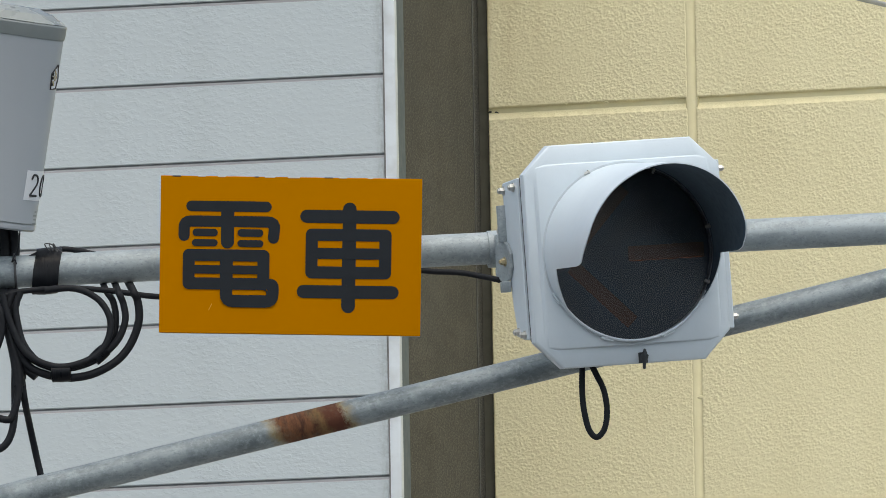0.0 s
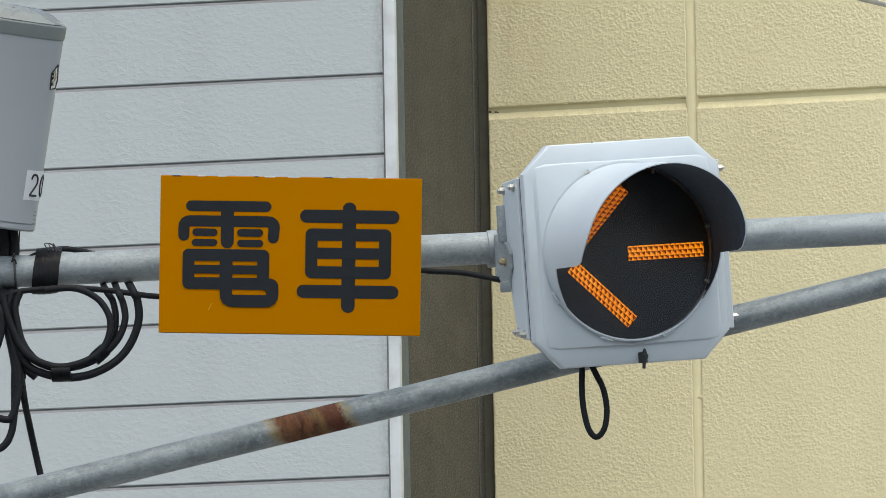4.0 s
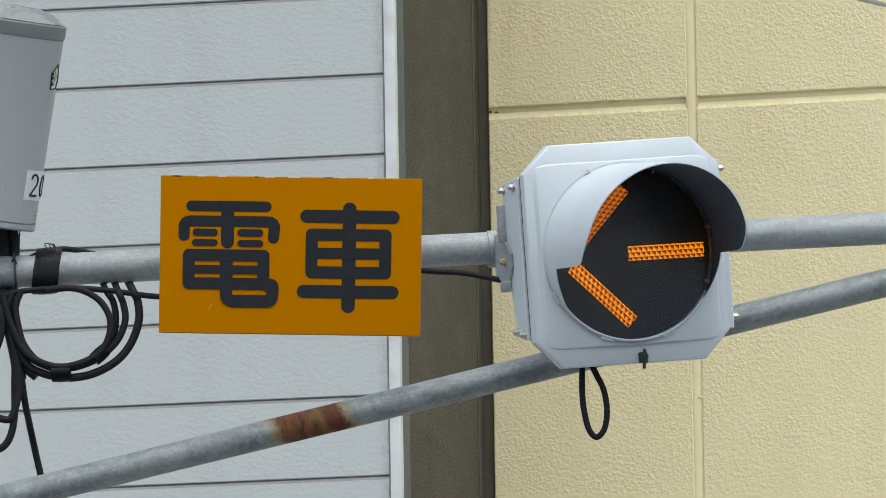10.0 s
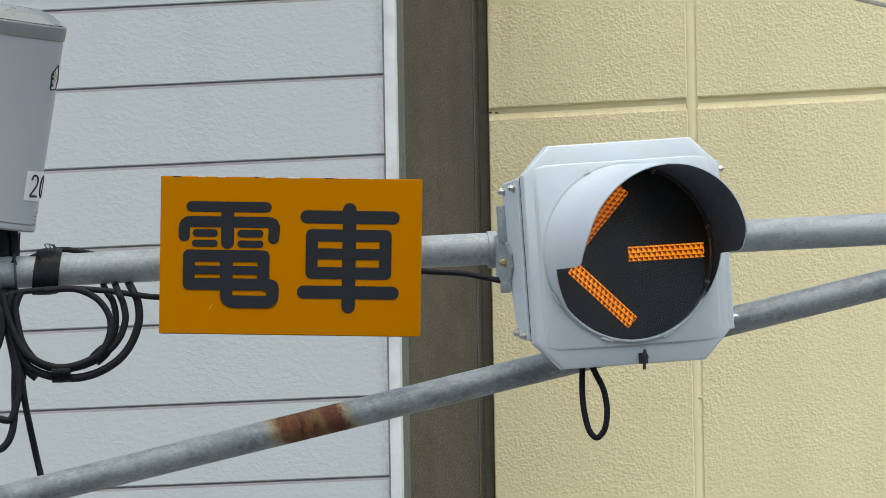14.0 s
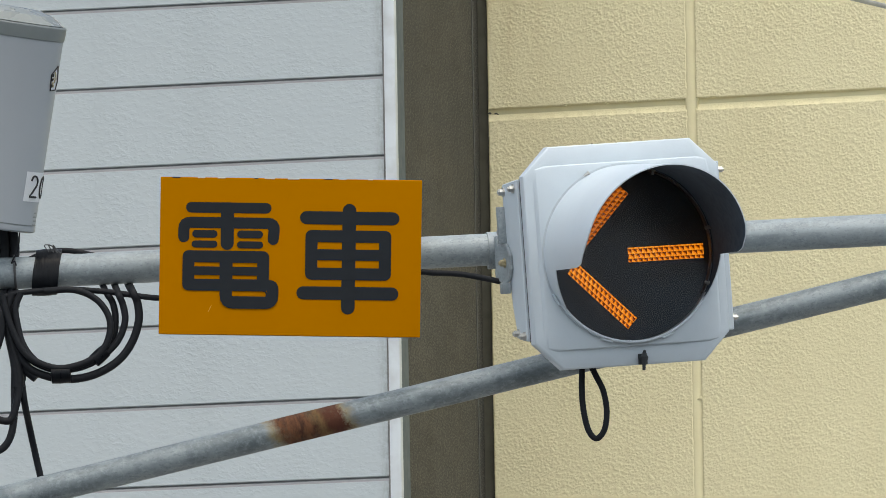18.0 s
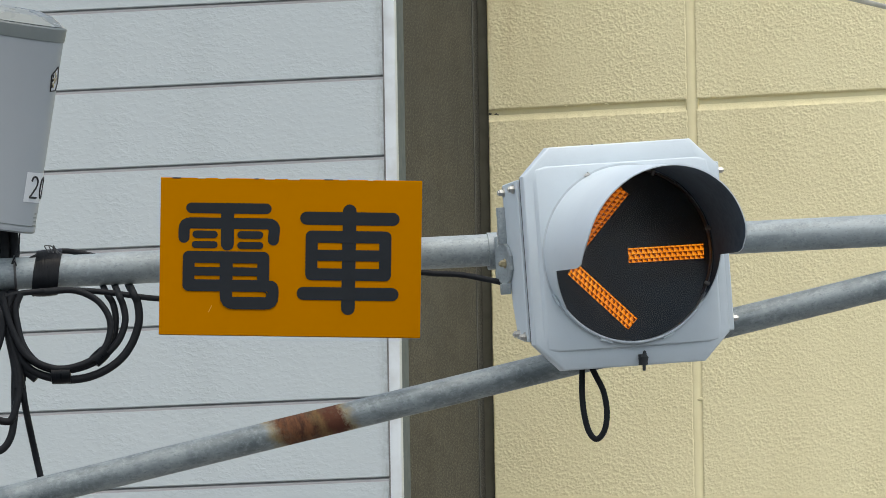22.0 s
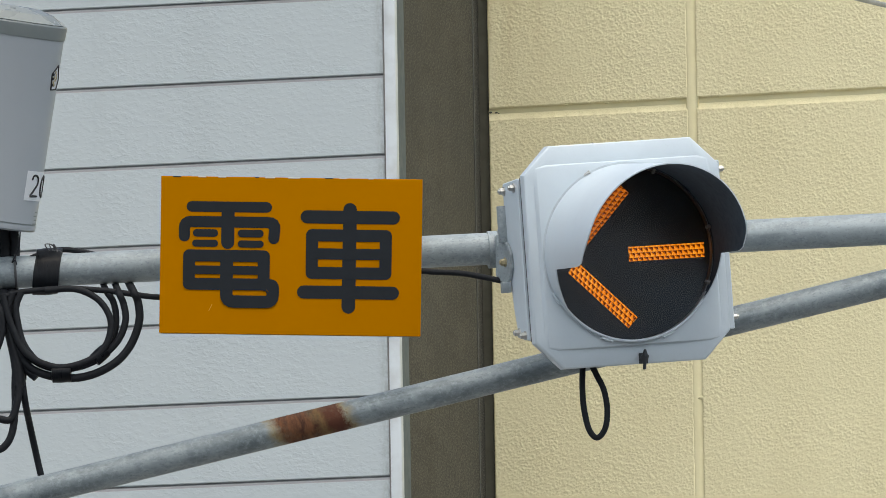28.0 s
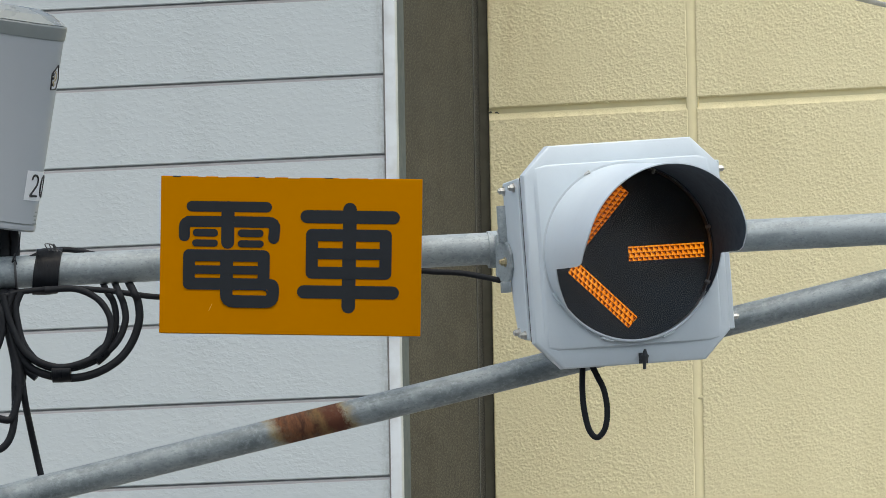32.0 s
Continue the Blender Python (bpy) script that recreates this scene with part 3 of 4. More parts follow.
def make_lens(parent):
    """A black mask with three slots, a turning bar behind each slot, and a shallow clear lens."""
    r = 0.1572
    n = 72
    verts = [Vector((r * math.cos(2 * math.pi * k / n), r * math.sin(2 * math.pi * k / n))) for k in range(n)]
    faces = [list(range(n))]
    rects = []
    for x, z, length, turn in BARS:
        c, s = math.cos(radians(turn)), math.sin(radians(turn))
        base = len(verts)
        loc = []
        for a, b in ((-1, -1), (1, -1), (1, 1), (-1, 1)):
            u, v = a * (length / 2 + 0.0005), b * (BAR_W / 2 + 0.0004)
            loc.append(Vector((x + u * c - v * s, z + u * s + v * c)))
        verts += loc
        faces.append(list(range(base, base + 4)))
        rects.append((x, z, c, s, length))
    out = geometry.delaunay_2d_cdt(verts, [], faces, 1, 1e-6)
    bm = bmesh.new()
    vs = [bm.verts.new((v.x, 0.006, v.y)) for v in out[0]]
    for f in out[2]:
        m = sum((out[0][i] for i in f), Vector((0, 0))) / len(f)
        inside = False
        for x, z, c, s, length in rects:
            dx, dz = m.x - x, m.y - z
            if abs(dx * c + dz * s) < length / 2 and abs(-dx * s + dz * c) < BAR_W / 2:
                inside = True
        if not inside:
            bm.faces.new([vs[i] for i in f])
    mask = part("lens_mask", bm, LENS_BLACK, parent, "black mask with an arrow cut out", smooth=None)
    bars = []
    for x, z, length, turn in BARS:
        bm = block(-length / 2, length / 2, -BAR_W / 2, BAR_W / 2, -BAR_W / 2, BAR_W / 2)
        for f in bm.faces:
            f.material_index = 1 if f.normal.y > 0.9 else (2 if abs(f.normal.z) > 0.9 else 0)
        at = pose(x, 0.0066 + BAR_W / 2, z) @ Matrix.Rotation(radians(-turn), 4, "Y")
        bar = part("lamp_bar", bm, [UNLIT_AMBER, GLOW_SHADED if turn > 40 else GLOW, GLOW_WAKING], parent, "amber prismatic arrow bar, dark at first, then lit", at, None)
        bars.append((bar, at))
    # shallow clear lens in front of the mask
    prof = [(r * math.sin(radians(a)) / math.sin(radians(24)), -0.012 + (1 - math.cos(radians(a))) * r / math.sin(radians(24)) * 0.16) for a in range(0, 25, 3)]
    bm = lathe(prof, 72, "Y")
    lens = part("clear_lens", bm, LENS_GLASS, parent, "clear domed lens", pose(0, 0, 0))
    lens.visible_shadow = False
    # retaining ring round the shaded upper part of the lens, fading out under the hood's ends
    bm = bmesh.new()
    arcs = []
    for q in range(72):
        a = radians(-31 + 2.0 * q)
        c, w = math.cos(a), math.sin(a)
        arcs.append([bm.verts.new((u * c, y, u * w)) for u, y in ((0.1535, -0.004), (0.1548, -0.0056), (0.1564, -0.004), (0.1564, 0.005), (0.1535, 0.005))])
    for a, b in zip(arcs, arcs[1:]):
        for i in range(5):
            bm.faces.new((a[i], a[(i + 1) % 5], b[(i + 1) % 5], b[i]))
    bm.faces.new(arcs[0])
    bm.faces.new(arcs[-1])
    part("lens_ring", bm, GASKET, parent, "grey retaining ring round the lens")
    return bars


def make_signal():
    sig = thing("tram_signal", pose(0.3364, 23.8, 5.1881, 6.5281, -5.3126, 16.5281), "white tram signal with a black hood and an amber arrow lens", "traffic signal")
    W, H = 0.371, 0.404
    cx = -0.001
    # body: a shallow tray with cut corners
    bm = loft([octagon(W - 0.064, H - 0.080, 0.055, 0.135, cx), octagon(W - 0.046, H - 0.054, 0.05, 0.122, cx), octagon(W - 0.022, H - 0.026, 0.05, 0.0455, cx)])
    part("body", bevel(bm, 0.004), WHITE_PAINT, sig, "white painted casing")
    # door: flange, then a sloping shoulder up to the flat face
    hole = 0.1575
    rings = [octagon(W - 0.004, H - 0.004, 0.048, 0.038, cx), octagon(W, H, 0.05, 0.034, cx), octagon(W, H, 0.05, 0.0145, cx),
             octagon(W - 0.003, H - 0.003, 0.05, 0.0115, cx), octagon(W - 0.007, H - 0.007, 0.05, 0.0100, cx)]
    bm = bmesh.new()
    rv = [[bm.verts.new(p) for p in ring] for ring in rings]
    for a, b in zip(rv, rv[1:]):
        for i in range(8):
            bm.faces.new((a[i], a[(i + 1) % 8], b[(i + 1) % 8], b[i]))
    # pressed panel: a step that stands highest at the middle of each side and dies away in the corners
    pw, ph, m = W / 2 - 0.017, H / 2 - 0.034, 14
    most = (W + H) / 2 - 0.007 - 0.05 - 0.004
    foot, crest, face = [], [], []
    for x0, z0, x1, z1 in ((-1, 1, 1, 1), (1, 1, 1, -1), (1, -1, -1, -1), (-1, -1, -1, 1)):
        for q in range(m):
            t = q / m
            u, v = x0 + (x1 - x0) * t, z0 + (z1 - z0) * t
            rise = min(1.0, 1.25 * math.sin(math.pi * t) ** 0.8)
            g = 0.0045 if x0 == x1 else 0.0022
            for ring, inset, y in ((foot, 0.0, 0.0088), (crest, g, 0.0078 - 0.0068 * rise), (face, g + 0.002, 0.0072 - 0.0072 * rise)):
                px, pz = abs(u) * (pw - inset), abs(v) * (ph - inset)
                over = max(0.0, px + pz - most + inset) / 2
                ring.append(bm.verts.new((cx + math.copysign(px - over, u), y, math.copysign(pz - over, v))))
    for a, b in ((foot, crest), (crest, face)):
        for i in range(4 * m):
            j = (i + 1) % (4 * m)
            bm.faces.new((a[i], a[j], b[j], b[i]))
    # flat flange between the rim's last ring and the panel's foot
    last = rv[-1]
    for side in range(4):
        lo, hi = last[2 * side], last[2 * side + 1]
        run = [foot[(side * m + q) % (4 * m)] for q in range(m + 1)]
        bm.faces.new([lo, hi] + run[::-1])
        nxt = last[(2 * side + 2) % 8]
        bm.faces.new((hi, nxt, run[-1]))
    # face with a round hole for the lens
    n = 64
    circ = [bm.verts.new((hole * math.cos(2 * math.pi * k / n), 0.0, hole * math.sin(2 * math.pi * k / n))) for k in range(n)]
    inner = [bm.verts.new((v.co.x, 0.012, v.co.z)) for v in circ]
    for k in range(n):
        bm.faces.new((circ[k], circ[(k + 1) % n], inner[(k + 1) % n], inner[k]))
    m4 = len(face)
    flat = [Vector((v.co.x, v.co.z)) for v in face] + [Vector((v.co.x, v.co.z)) for v in circ]
    out = geometry.delaunay_2d_cdt(flat, [], [list(range(m4)), list(range(m4, m4 + n))], 1, 1e-7)
    allv = face + circ
    for f in out[2]:
        src = [out[3][i][0] for i in f]
        if not all(s >= m4 for s in src):
            bm.faces.new([allv[s] for s in src])
    bm.faces.new(rv[0])
    part("door", bm, WHITE_PAINT, sig, "white door with a pressed panel", smooth=32)
    part("door_seal", loft([octagon(W - 0.005, H - 0.008, 0.05, 0.0465, cx), octagon(W - 0.005, H - 0.008, 0.05, 0.0375, cx)]), DARK_METAL, sig, "dark seam between door and body")
    hood = make_hood(sig)
    bars = make_lens(sig)
    # hood fixing tabs and screws
    for a in (207, 334, 250, 292):
        c, s = math.cos(radians(a)), math.sin(radians(a))
        tab = block(-0.012, 0.012, -0.008, 0.0, -0.002, 0.002, 0.001, 1)
        rr = SIG_R + (0.002 if a < 200 or a > 300 else 0.0025)
        part("hood_tab", tab, WHITE_PAINT, hood, "", Matrix.Translation((rr * c, -0.0005, rr * s)) @ Matrix.Rotation(radians(90 - a), 4, "Y"))
    for a in (114,):
        c, s = math.cos(radians(a)), math.sin(radians(a))
        add_bolt(sig, (SIG_R + 0.003) * c, -0.005, (SIG_R + 0.003) * s, (-s, -0.15, c), 0.0026, None, 0.011)
    for a in (14, -24, 70):
        c, s = math.cos(radians(a)), math.sin(radians(a))
        add_bolt(sig, (SIG_R - 0.004) * c, -0.012, (SIG_R - 0.004) * s, (-c, 0, -s), 0.003, None, 0.009)
    # stiff rails down both flanks, each with bolts at its ends
    xl, xr = cx - W / 2, cx + W / 2
    xo = xl - 0.003
    side = ((0.0455, 0.148), (0.134, 0.142), (0.134, 0.02), (0.116, -0.085), (0.100, -0.140), (0.0455, -0.146))
    rail = loft([[(x, y, z) for y, z in side] for x in (xo, xl + 0.006)])
    part("side_rail", bevel(rail, 0.002, 1), WHITE_PAINT, sig)
    part("side_rail", block(xr - 0.010, xr + 0.022, 0.050, 0.074, -0.150, 0.02, 0.002, 1), WHITE_PAINT, sig)
    part("side_rail", block(xr - 0.010, xr + 0.014, 0.050, 0.070, 0.122, 0.158, 0.0015, 1), WHITE_PAINT, sig)
    for y, z in ((0.066, 0.132), (0.126, 0.128), (0.058, -0.136), (0.094, -0.130)):
        add_bolt(sig, xo, y, z, (-1, 0, 0.05), 0.0066, None, 0.0125)
    add_bolt(sig, xr + 0.014, 0.060, 0.142, (1, -0.1, 0), 0.0062, None, 0.016)
    add_bolt(sig, xr + 0.022, 0.060, -0.128, (1, -0.1, 0), 0.0056, None, 0.014)
    # round pivot plate on the flank, with its yellowed bolt, and a strap behind
    disc = lathe([(0, 0), (0.041, 0), (0.043, 0.0015), (0.043, 0.0045), (0.041, 0.006), (0, 0.006)], 10)
    plate = part("pivot_plate", disc, STEEL, sig, "galvanised pivot plate", Matrix.Translation((xo, 0.143, 0.000)) @ pose(0, 0, 0, 0, -90) @ Matrix.Diagonal((0.94, 1.12, 1, 1)), 20)
    add_bolt(plate, 0.0, -0.012, 0.006, (0, 0, 1), 0.0065, BRASS, 0.014)
    part("stop_block", block(xo - 0.018, xo - 0.002, 0.115, 0.133, -0.056, -0.036, 0.002), STEEL, sig)
    part("back_strap", block(xo - 0.014, xo + 0.002, 0.127, 0.137, 0.035, 0.102, 0.002), STEEL, sig)
    # wing latch under the door
    latch = part("latch", bevel(block(-0.007, 0.007, 0.000, 0.016, -0.190, -0.170), 0.002), DARK_METAL, sig, "dark wing latch", pose(0.013, -0.002, -0.012))
    part("latch_wing", lathe([(0, 0.016), (0.003, 0.014), (0.0055, 0.005), (0.009, 0.0), (0.0075, -0.008), (0.004, -0.018), (0.0035, -0.03), (0, -0.031)], 10), DARK_METAL, latch, "", pose(0, -0.003, -0.176, 0, 6) @ Matrix.Diagonal((0.85, 0.85, 0.8, 1)))
    part("drain_stub", block(-0.05, -0.0465, 0.016, 0.020, 0.1995, 0.2045, 0.001, 1), DARK_METAL, sig, "", pose(0, 0.004, -0.001))
    return sig, bars


SIGNAL, LAMP_BARS = make_signal()


# ---- the clamp that holds the signal on the arm ----
def make_clamp():
    # hangs between pipe and casing, to the road side of the pole
    c = thing("signal_bracket", pose(0.0947, 24, 5.2281, 5.6593, -2.9337, 5.7799), "galvanised clamp and pivot plate holding the signal", "bracket")
    part("clamp_band", lathe([(0.0292, -0.014), (0.034, -0.014), (0.034, 0.016), (0.0292, 0.016)], 28, "X"), STEEL, c)
    part("clamp_ear", block(-0.004, 0.014, -0.062, -0.028, -0.012, 0.024, 0.003), STEEL, c)
    part("clamp_ear", block(-0.003, 0.014, -0.060, -0.010, -0.052, -0.034, 0.003), STEEL, c)
    add_bolt(c, 0.002, -0.060, -0.022, (-0.6, -1, 0), 0.005, BOLT)
    add_bolt(c, 0.004, -0.050, 0.024, (-0.2, -0.4, 1), 0.004, BOLT)
    add_bolt(c, 0.002, -0.060, -0.043, (-0.6, -1, 0), 0.004, DARK_METAL)
    return c


make_clamp()


# ---- the grey canister on the arm ----
def make_canister():
    k = 0.00103
    c = thing("equipment_canister", pose(-0.8715, 24.02, 5.2066, 10.7487, 9.4945, 1.7598), "leaning grey round equipment casing with a domed cap, on the arm", "equipment casing")
    R, z0, z1 = 0.1133, 87 * k, 431 * k
    part("casing", lathe([(0, z0 + 0.004), (R - 0.012, z0 + 0.003), (R - 0.003, z0), (R + 0.0006, z0 + 0.003), (R + 0.0006, z0 + 0.011), (R, z0 + 0.013), (R, z1 - 0.002), (R - 0.003, z1), (0, z1)], 72), GREY_PLASTIC, c)
    part("base_bead", lathe([(R - 0.003, z0 + 0.0135), (R + 0.0009, z0 + 0.0135), (R + 0.0009, z0 + 0.0150), (R - 0.003, z0 + 0.0150)], 72), CAP_GREY, c)
    part("cap_band", lathe([(R - 0.002, z1 - 0.003), (R + 0.0012, z1 - 0.002), (R + 0.0020, z1 + 0.002), (R + 0.0028, z1 + 0.0215), (R + 0.0014, z1 + 0.0240), (R - 0.004, z1 + 0.0245)], 72), CAP_GREY, c, "grey-green rim of the cap", smooth=24)
    d = z1 + 0.0246
    part("cap_dome", lathe([(R - 0.003, d), (R - 0.0005, d + 0.001), (R - 0.006, d + 0.0046), (0.090, d + 0.0155), (0.062, d + 0.0240), (0.034, d + 0.0245), (0.012, d + 0.0235), (0, d + 0.0230)], 16), CAP_PALE, c, "paler weathered dome of the cap", Matrix.Rotation(radians(9), 4, "Z"), 8)
    part("cap_notch", block(0.008, 0.020, -0.070, -0.058, d + 0.0170, d + 0.0235, 0.002, 1), CAP_GREY, c, "small grey notch")

    def on_case(a, z, lift):
        return Vector(((R + lift) * math.cos(radians(a)), (R + lift) * math.sin(radians(a)), z))

    # sticker sheets curved round the casing
    def wrap(a0, a1, za, zb, lift, n=10):
        bm = bmesh.new()
        lo, hi = [[bm.verts.new(on_case(a0 + (a1 - a0) * i / n, z, lift)) for i in range(n + 1)] for z in (za, zb)]
        for i in range(n):
            bm.faces.new((lo[i], lo[i + 1], hi[i + 1], hi[i]))
        return bm

    lab_lo, lab_hi = 143 * k, 196 * k
    lab = part("number_label", wrap(-41, 14, lab_lo, lab_hi, 0.0006), STICKER, c, "white number label")

    def digit(paths, a0, scale_a, name):
        whole = bmesh.new()
        for pts in paths:
            p3 = [on_case(a0 + x * scale_a, 151 * k + y * 0.0385, 0.0011) for x, y in pts]
            t = tube(p3, 0.0019, 6, 5)
            me = bpy.data.meshes.new("d")
            t.to_mesh(me)
            t.free()
            whole.from_mesh(me)
            bpy.data.meshes.remove(me)
        part(name, whole, INK, lab, "black printed numeral")

    digit([[(0.05, 0.78), (0.2, 0.97), (0.55, 1.0), (0.85, 0.85), (0.85, 0.62), (0.55, 0.38), (0.05, 0.03)], [(0.03, 0.02), (0.5, 0.02), (0.95, 0.02)]], -33.5, 13.5, "numeral_two")
    digit([[(0.5, 1.0), (0.15, 0.85), (0.05, 0.5), (0.15, 0.15), (0.5, 0.0), (0.85, 0.15), (0.95, 0.5), (0.85, 0.85), (0.5, 1.0)]], -14.5, 21, "numeral_nought")
    # small worn print near the foot
    for q in range(4):
        part("small_print", wrap(-19 + 2 * (q % 2), -6 - 1.5 * q, (101 + 7 * q) * k, (103.5 + 7 * q) * k, 0.0005, 4), CAP_GREY, c, "worn dark print")
    # small pentagon sticker near the top
    em_lo, em_hi = 342 * k, 386 * k
    bm = bmesh.new()
    bm.faces.new([bm.verts.new(on_case(a, z, 0.0006)) for a, z in ((-26, em_hi - 0.016), (-14, em_hi), (-7, em_lo + 0.02), (-12, em_lo + 0.002), (-24.5, em_lo))])
    em = part("emblem_sticker", bm, STICKER, c, "small pale sticker with a dark border")
    ring = [(-26, em_hi - 0.016), (-14, em_hi), (-7, em_lo + 0.02), (-12, em_lo + 0.002), (-24.5, em_lo), (-26, em_hi - 0.016)]
    part("emblem_border", tube([on_case(a, z, 0.0012) for a, z in ring], 0.0014, 6, 1), INK, em)
    for a, z in ((-20, 0.50), (-16, 0.62), (-21, 0.30), (-22.5, 0.62), (-17, 0.4), (-22.5, 0.45), (-18.5, 0.72), (-19, 0.2), (-22.5, 0.2), (-14, 0.5)):
        part("emblem_mark", lathe([(0, 0), (0.0032, 0), (0.0026, 0.0009), (0, 0.0009)], 7), INK if a < -21 else BRASS, em, "", Matrix.Translation(on_case(a, em_lo + (em_hi - em_lo) * z, 0.0008)) @ Matrix.Rotation(radians(a), 4, "Z") @ pose(0, 0, 0, 0, 90))
    return c


def make_canister_post():
    c = thing("canister_post", pose(-0.7956, 24, 5.2024, 0.0012, -0.0215, 0.1421), "black post strapped behind the arm, carrying the grey casing", "bracket")
    part("post", block(-0.062, 0.016, 0.031, 0.050, -0.075, 0.085, 0.006), HOSE, c, "greyed black post")
    for x in (-0.006, 0.012):
        part("hose", tube([(x, 0.026, 0.082), (x + 0.003, 0.030, 0.045), (x - 0.002, 0.033, 0.0), (x + 0.002, 0.028, -0.06)], 0.0085, 12, 5), HOSE, c, "greyed black hose")
    part("clamp_band", lathe([(0.0290, -0.0022), (0.0322, -0.0022), (0.0322, 0.0022), (0.0290, 0.0022)], 28, "X"), TIE, c, "dark grey strap round the arm", pose(0.0155, 0, 0.0, 0, -2, 0))
    return c


make_canister_post()
make_canister()


# ---- cables ----
def cable(name, points, r, label, n=10):
    o = Vector(points[0])
    ob = new(name, mesh_of(tube(points, r, n, 7, o), RUBBER, 60))
    ob.location = o
    return tagged(ob, label, "cable", "cables under the arm")


cable("signal_cable", [(-0.7984, 23.955, 5.1504), (-0.7726, 23.955, 5.1573), (-0.7213, 23.955, 5.1617), (-0.6785, 23.955, 5.1627), (-0.6144, 23.955, 5.1573), (-0.5674, 23.955, 5.1504), (-0.5205, 23.955, 5.144), (-0.4221, 23.95, 5.1386), (-0.2724, 23.95, 5.1409), (-0.1226, 23.95, 5.1513), (-0.0537, 23.955, 5.1816), (-0.0152, 23.955, 5.1814), (0.0318, 23.95, 5.1777), (0.0744, 23.94, 5.1681), (0.1042, 23.93, 5.1597)], 0.0055, "black cable running under the arm to the signal")
cable("cable_loop", [(-0.5862, 24.05, 5.2173), (-0.5754, 24.03, 5.1838), (-0.5652, 23.955, 5.1552), (-0.5569, 23.955, 5.1356), (-0.5552, 23.955, 5.101), (-0.5695, 23.955, 5.0602), (-0.5955, 23.955, 5.0282), (-0.636, 23.955, 5.0056), (-0.6805, 23.955, 4.9977), (-0.7249, 23.955, 5.0045), (-0.7588, 23.955, 5.0223), (-0.7798, 23.955, 5.0572), (-0.7888, 23.955, 5.0919), (-0.7927, 23.955, 5.1265), (-0.7855, 23.955, 5.1545)], 0.0076, "thick black cable hanging in a coil under the arm")
cable("cable_loop", [(-0.612, 24.05, 5.2178), (-0.6011, 24.03, 5.1842), (-0.5916, 23.948, 5.1524), (-0.5829, 23.948, 5.1306), (-0.5799, 23.948, 5.1004), (-0.5931, 23.948, 5.066), (-0.62, 23.948, 5.0388), (-0.6501, 23.948, 5.0221), (-0.6886, 23.948, 5.0137), (-0.7228, 23.948, 5.0181), (-0.7482, 23.948, 5.0358), (-0.7671, 23.948, 5.0646), (-0.7756, 23.948, 5.0993), (-0.7787, 23.948, 5.1296), (-0.769, 23.948, 5.1554)], 0.0064, "black cable hanging in a coil under the arm")
cable("cable_loop", [(-0.6334, 24.05, 5.2181), (-0.623, 24.03, 5.1846), (-0.6125, 23.962, 5.1548), (-0.602, 23.962, 5.1373), (-0.5973, 23.962, 5.107), (-0.6028, 23.962, 5.0725), (-0.6246, 23.962, 5.0427), (-0.659, 23.962, 5.0234), (-0.6967, 23.962, 5.018), (-0.7317, 23.962, 5.0229), (-0.7614, 23.962, 5.0449), (-0.7781, 23.962, 5.0798), (-0.7883, 23.962, 5.1189), (-0.7836, 23.962, 5.1534)], 0.0062, "black cable hanging in a coil under the arm")
cable("cable_loop", [(-0.7252, 23.942, 5.1572), (-0.6739, 23.942, 5.1598), (-0.6356, 23.942, 5.1445), (-0.6137, 23.942, 5.1195), (-0.6063, 23.942, 5.0913), (-0.6144, 23.942, 5.059), (-0.6326, 23.942, 5.0373), (-0.6627, 23.942, 5.0223), (-0.7012, 23.942, 5.0161), (-0.7395, 23.942, 5.0279), (-0.7649, 23.942, 5.0486), (-0.7816, 23.942, 5.0813), (-0.7941, 23.942, 5.116), (-0.8022, 23.942, 5.1507)], 0.0062, "black cable hanging in a coil under the arm")
cable("drop_cable", [(-0.8239, 23.952, 5.1569), (-0.8113, 23.952, 5.1307), (-0.7946, 23.952, 5.0959), (-0.7844, 23.952, 5.0569), (-0.7763, 23.952, 5.0222), (-0.7737, 23.952, 4.9876), (-0.7792, 23.952, 4.9532), (-0.788, 23.952, 4.9275), (-0.8009, 23.952, 4.9225), (-0.8349, 23.952, 4.9326)], 0.0068, "black cable hanging in a bend from the arm")
cable("drop_cable", [(-0.7941, 23.958, 5.1573), (-0.7954, 23.958, 5.1184), (-0.7887, 23.958, 5.0751), (-0.7819, 23.958, 5.0318), (-0.7825, 23.958, 4.9843), (-0.783, 23.958, 4.9412), (-0.7894, 23.958, 4.8982), (-0.806, 23.958, 4.8726), (-0.8359, 23.958, 4.8645)], 0.0068, "black cable hanging in a bend from the arm")
cable("drop_cable", [(-0.7987, 23.965, 5.1519), (-0.7864, 23.965, 5.1063), (-0.7763, 23.965, 5.0586), (-0.7705, 23.965, 5.0067), (-0.765, 23.965, 4.9591), (-0.7587, 24.02, 4.9234), (-0.7498, 24.045, 4.8791), (-0.7427, 24.05, 4.8451), (-0.7349, 24.05, 4.8104)], 0.0062, "black cable hanging down to the brace")
cable("drop_cable", [(-0.8170, 23.996, 5.1610), (-0.8140, 23.962, 5.1470), (-0.8069, 23.945, 5.1253), (-0.8039, 23.945, 5.0907), (-0.8128, 23.945, 5.0563), (-0.8249, 23.945, 5.0393)], 0.0068, "black cable hanging in a bend from the arm")
cable("drop_cable", [(-0.7903, 23.97, 5.1568), (-0.7814, 23.97, 5.1113), (-0.7742, 23.97, 5.0679), (-0.7696, 23.97, 5.0246), (-0.769, 23.97, 4.9987)], 0.0075, "black cable bound to the coil")
